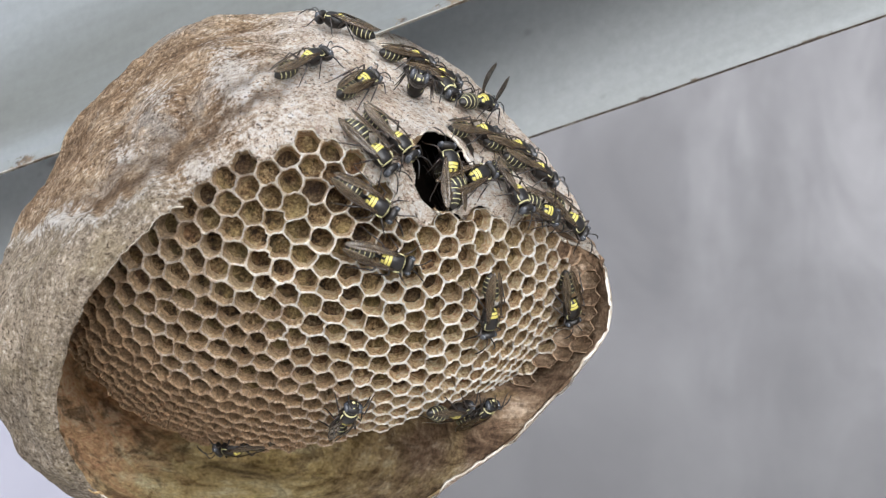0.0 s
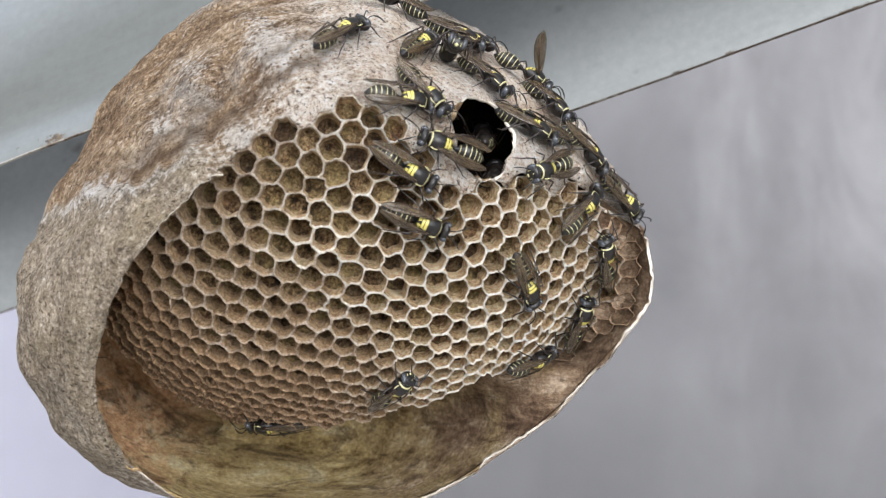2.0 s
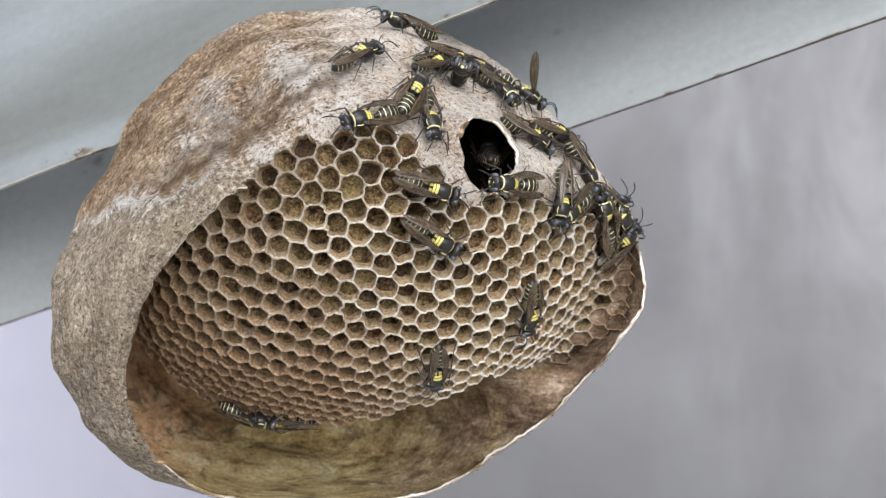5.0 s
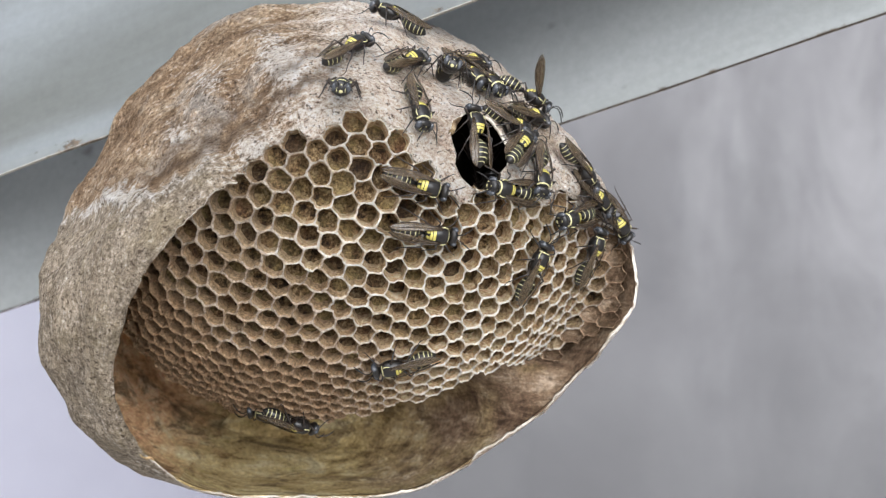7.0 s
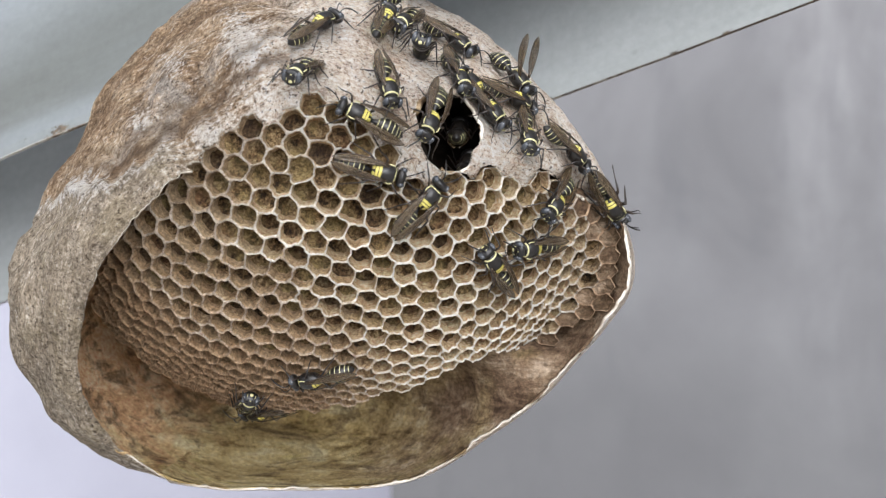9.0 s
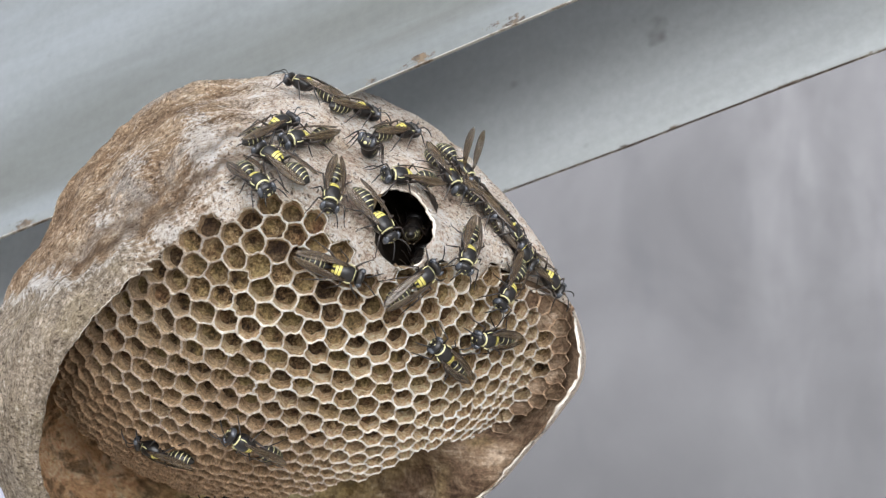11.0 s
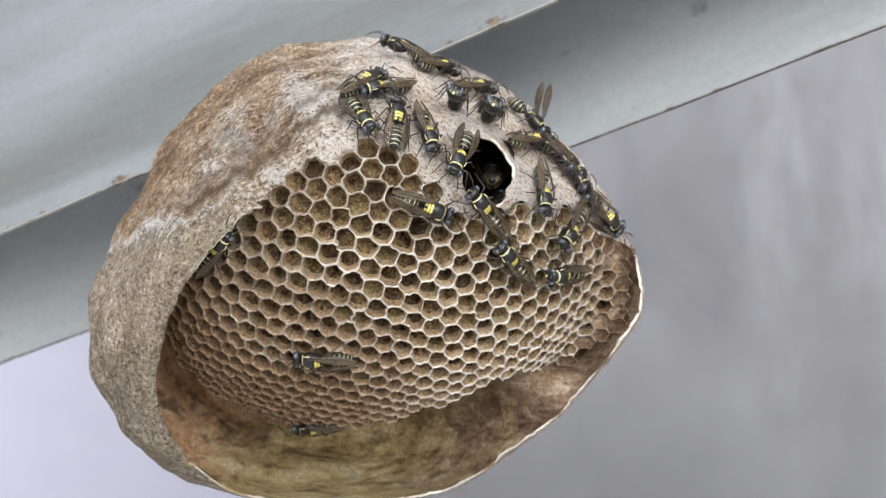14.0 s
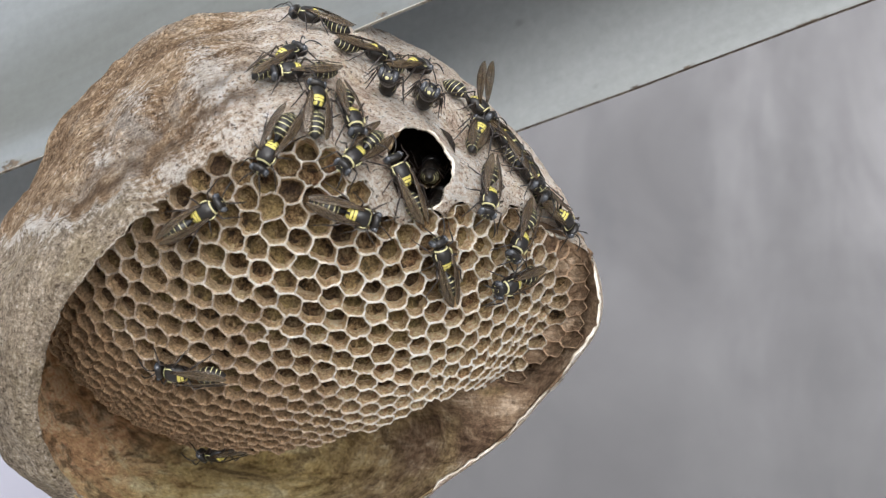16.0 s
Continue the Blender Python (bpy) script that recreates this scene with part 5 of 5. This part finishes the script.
    crawl(16, [
        (0, 18.2, 8.6, -28), (1, 14.2, 6.3, -50), (1.5, 16.5, 2.1, -26), (1.75, 17.4, 3.0, 14),
        (2, 18.2, 4.0, 54), (3, 18.6, 3.1, 65), (3.5, 19.0, 4.1, 75), (3.67, 18.4, 5.2, 18),
        (3.83, 17.8, 6.3, -38), (4, 17.2, 7.4, -95), (5.25, 18.0, 6.1, -143), (6.5, 18.7, 4.7, -192),
        (7, 19.1, 4.6, -164), (7.5, 18.5, 4.5, -148), (8, 18.1, 5.8, -136), (8.5, 19.2, 5.6, -136),
        (9, 18.9, 4.5, -123), (9.5, 19.0, 5.1, -130), (10, 19.4, 5.3, -127), (12.5, 18.4, 5.7, -120),
        (13.5, 18.4, 5.1, -128), (14.5, 17.2, 5.2, -112), (15, 16.7, 4.7, -110), (15.5, 18.0, 4.9, -115),
        (16, 18.0, 4.7, -115),
    ])
    crawl(17, [
        (0, -8.4, -19.9, 54), (1, -8.7, -20.0, 55), (1.5, -8.1, -20.3, 44), (2, -7.4, -19.7, 37),
        (3, -5.9, -18.9, 33), (3.5, -3.6, -18.3, 31), (4, -1.0, -16.3, 36), (4.43, -1.6, -16.4, -21),
        (4.87, -2.1, -16.4, -78), (5.3, -2.7, -16.4, -136), (6.5, -3.7, -15.7, -173), (7, -5.5, -16.3, -168),
        (7.5, -7.1, -16.4, -165), (8, -9.4, -17.6, -161), (8.5, -14.2, -21.2, -159), (9, -13.5, -19.3, -171),
        (9.5, -14.8, -18.3, -196), (10, -15.4, -18.0, -198), (12.5, -18.1, -13.7, -233), (13.5, -18.9, -14.4, -191),
        (14.5, -22.6, -13.9, -184), (15, -24.4, -13.3, -207), (15.5, -24.2, -13.1, -187), (16, -26.2, -12.8, -188),
    ])
    crawl(18, [
        (0, -23.1, -24.5, -176), (1, -22.0, -24.3, -178), (1.5, -23.4, -24.7, -180), (2, -23.5, -24.8, -183),
        (3, -23.4, -24.8, -180), (4, -23.7, -24.4, -185), (6.5, -25.0, -24.5, -191), (7, -24.0, -24.3, -189),
        (7.5, -24.0, -24.9, -179), (8, -24.6, -24.7, -168), (8.5, -24.8, -24.8, -174), (9, -23.8, -25.2, -178),
        (9.5, -23.4, -25.0, -175), (10, -23.4, -25.0, -175), (12.5, -22.9, -24.9, -175), (13.5, -22.6, -24.7, -181),
        (14.5, -23.2, -24.9, -179), (15, -23.2, -24.7, -180), (15.5, -23.2, -24.9, -179), (16, -24.2, -25.0, -176),
    ])
    crawl(19, [
        (0, -49.9, -7.8, -113), (1.5, -51.4, -12.2, -99), (2.2, -46.8, -11.8, -80), (2.6, -43.5, -15.9, -72),
        (3, -41.2, -17.7, -62), (3.5, -38.6, -19.1, -25), (4, -35.1, -20.6, -24), (6.5, -23.4, -24.6, -14),
        (7, -21.8, -24.5, -17), (7.5, -22.1, -24.7, -11), (8, -25.2, -24.0, 20), (8.5, -22.6, -24.3, 13),
        (9, -25.1, -23.2, 43), (9.5, -26.1, -22.5, 43), (9.75, -26.2, -22.0, 99), (10, -26.3, -21.5, 155),
        (12.5, -40.6, -9.9, 156), (13, -42.5, -8.1, 134), (13.25, -40.8, -4.7, 100), (13.5, -39.0, -1.2, 65),
        (14.5, -34.5, 4.2, 47), (15, -29.9, 6.1, 41), (15.5, -27.5, 6.1, 21), (16, -24.5, 7.9, 30),
    ])
    crawl(20, [
        (0, 5.7, -19.0, 12), (1, 12.9, -16.1, 20), (1.5, 10.4, -17.1, 17), (2, 11.2, -16.1, 27),
        (3, 13.4, -14.9, 24), (3.5, 14.6, -13.1, 29), (4, 17.7, -11.5, 34), (4.5, 19.8, -3.7, 66),
        (5, 21.9, 4.1, 97), (5.75, 18.4, 9.1, 60), (6.5, 14.8, 14.0, 22), (7, 10.8, 14.4, 57),
        (7.5, 10.8, 15.4, 63), (8, 11.6, 14.7, 18), (8.5, 12.4, 14.1, -26), (8.67, 11.3, 15.6, 27),
        (8.83, 10.2, 17.1, 79), (9, 9.2, 18.6, 132), (9.5, 8.8, 18.6, 128), (10, 6.9, 19.8, 139),
        (11.25, 6.3, 20.9, 178), (12.5, 5.7, 22.1, 257, 36), (13.5, 5.4, 21.8, 249, 36), (14.5, 5.3, 21.6, 253, 36),
        (15, 5.3, 21.5, 255, 36), (15.5, 4.9, 21.5, 249, 36), (16, 5.1, 21.5, 250, 36),
    ])
    crawl(21, [
        (0, 9.0, -19.8, 33), (1.5, 15.8, -13.2, 34), (2, 17.6, -11.0, 68), (3, 17.8, -6.1, 69),
        (3.25, 16.6, -5.5, 13), (3.5, 15.4, -4.8, -43), (3.75, 17.0, -3.1, 17), (4, 18.6, -1.3, 76),
        (5, 23.5, 3.7, 70), (5.5, 23.1, 5.1, 28), (6, 22.7, 6.4, -14), (6.5, 22.3, 7.7, -56),
        (7.5, 21.8, 8.4, -55), (9, 24.6, 3.9, -63), (9.5, 23.6, 5.7, -59), (10, 22.6, 7.3, -57),
        (12.5, 17.1, 14.8, -53), (13.5, 18.5, 13.0, -53), (16, 17.7, 14.1, -53),
    ])
    crawl(22, [
        (0, -8.0, 33.4, 158), (1.5, -5.6, 31.4, 148), (3, -6.8, 33.2, 162), (3.5, -6.6, 32.6, 157),
        (4, -5.8, 32.6, 158), (6.5, -5.8, 32.0, 156), (7, -6.3, 32.1, 153), (7.5, -5.6, 31.8, 149),
        (8, -7.5, 32.6, 153), (8.5, -6.3, 33.1, 157), (10, -7.6, 33.0, 158), (12.5, -8.4, 33.1, 155),
        (13.5, -7.6, 32.7, 149), (14.5, -6.5, 32.6, 158), (15, -8.0, 33.1, 158), (15.5, -7.0, 32.8, 158),
        (16, -8.6, 33.7, 160),
    ])
    crawl(23, [
        (0, -6.0, 25.8, 25), (1, -5.6, 26.6, 28), (1.5, -4.3, 26.8, 24), (2, -3.1, 26.9, 24),
        (3, -2.8, 27.5, 7), (3.5, -1.5, 27.5, -1), (4, -0.9, 27.4, -2), (6.5, -5.9, 26.8, 15),
        (7, -5.3, 26.8, 9), (7.5, -5.1, 26.9, 18), (8, -5.1, 27.2, 23), (8.5, -3.7, 28.1, 53),
        (9, -4.1, 28.5, 73), (9.5, -3.8, 28.7, 18), (10, -3.3, 29.5, 16), (12.5, -2.3, 30.1, -27),
        (13.5, -2.0, 29.7, -10), (14.5, -2.7, 30.7, -13), (15, -2.9, 30.8, -13), (15.5, -3.0, 30.8, -17),
        (16, -2.7, 29.1, -19),
    ])
    crawl(24, [
        (0, 0.1, 28.9, -18), (1.5, 1.6, 28.3, -29), (3, 1.6, 28.3, -23), (4, -0.0, 28.8, -11),
        (6.5, 2.0, 25.8, -40), (7.5, 3.8, 25.4, -41), (8.5, 1.7, 27.2, -37), (8.75, 0.2, 27.8, -91),
        (9, -1.2, 28.5, -144), (9.5, -1.8, 26.9, -193), (10, -4.5, 26.6, -184), (12.5, -8.8, 27.1, -169),
        (13.5, -9.5, 27.6, -178), (14.5, -9.8, 27.4, -176), (15, -9.5, 27.6, -177), (15.5, -9.9, 27.4, -183),
        (16, -9.9, 27.2, -181),
    ])
    crawl(25, [
        (0, 4.3, 26.2, -43), (1.5, 5.8, 22.9, -50), (2, 5.5, 22.4, -41), (3, 6.4, 25.6, -42),
        (3.5, 7.4, 20.8, -61), (4, 6.8, 22.2, -49), (6.5, 6.8, 23.6, -52), (7.5, 4.8, 23.9, -50),
        (8.5, 6.8, 22.3, -62), (9, 5.8, 21.7, -56), (9.5, 5.2, 23.0, -43), (10, 7.0, 22.2, -58),
        (12.5, 11.5, 20.2, -30), (13.5, 12.2, 18.3, -11), (14.5, 11.2, 18.8, -14), (15, 10.8, 18.6, 11),
        (15.5, 11.7, 18.7, 2), (15.75, 12.0, 18.4, 40), (16, 12.4, 18.0, 78),
    ])
    crawl(26, [
        (0, 14.2, 17.1, -23), (1, 14.9, 14.0, -31), (2, 11.0, 15.6, -40), (3, 10.0, 19.0, -53),
        (3.5, 9.7, 19.6, -80), (4, 11.4, 17.7, -41), (6.5, 11.0, 17.4, -35), (7.5, 9.1, 19.3, -37),
        (8, 10.8, 17.8, -52), (8.5, 11.0, 15.2, -51), (9, 9.7, 17.5, -51), (9.5, 9.1, 19.3, -44),
        (10, 14.0, 17.0, -42), (12.5, 16.2, 16.0, -52), (13.5, 15.3, 17.1, -52), (14.5, 15.8, 16.5, -52),
        (16, 15.6, 16.8, -52),
    ])
    crawl(27, [
        (0, 5.5, 16.0, -90), (16, 6.3, 15.1, -90),
    ])
    crawl(28, [
        (0, 7.3, 10.8, -90), (16, 7.6, 10.9, -90),
    ])


motions()
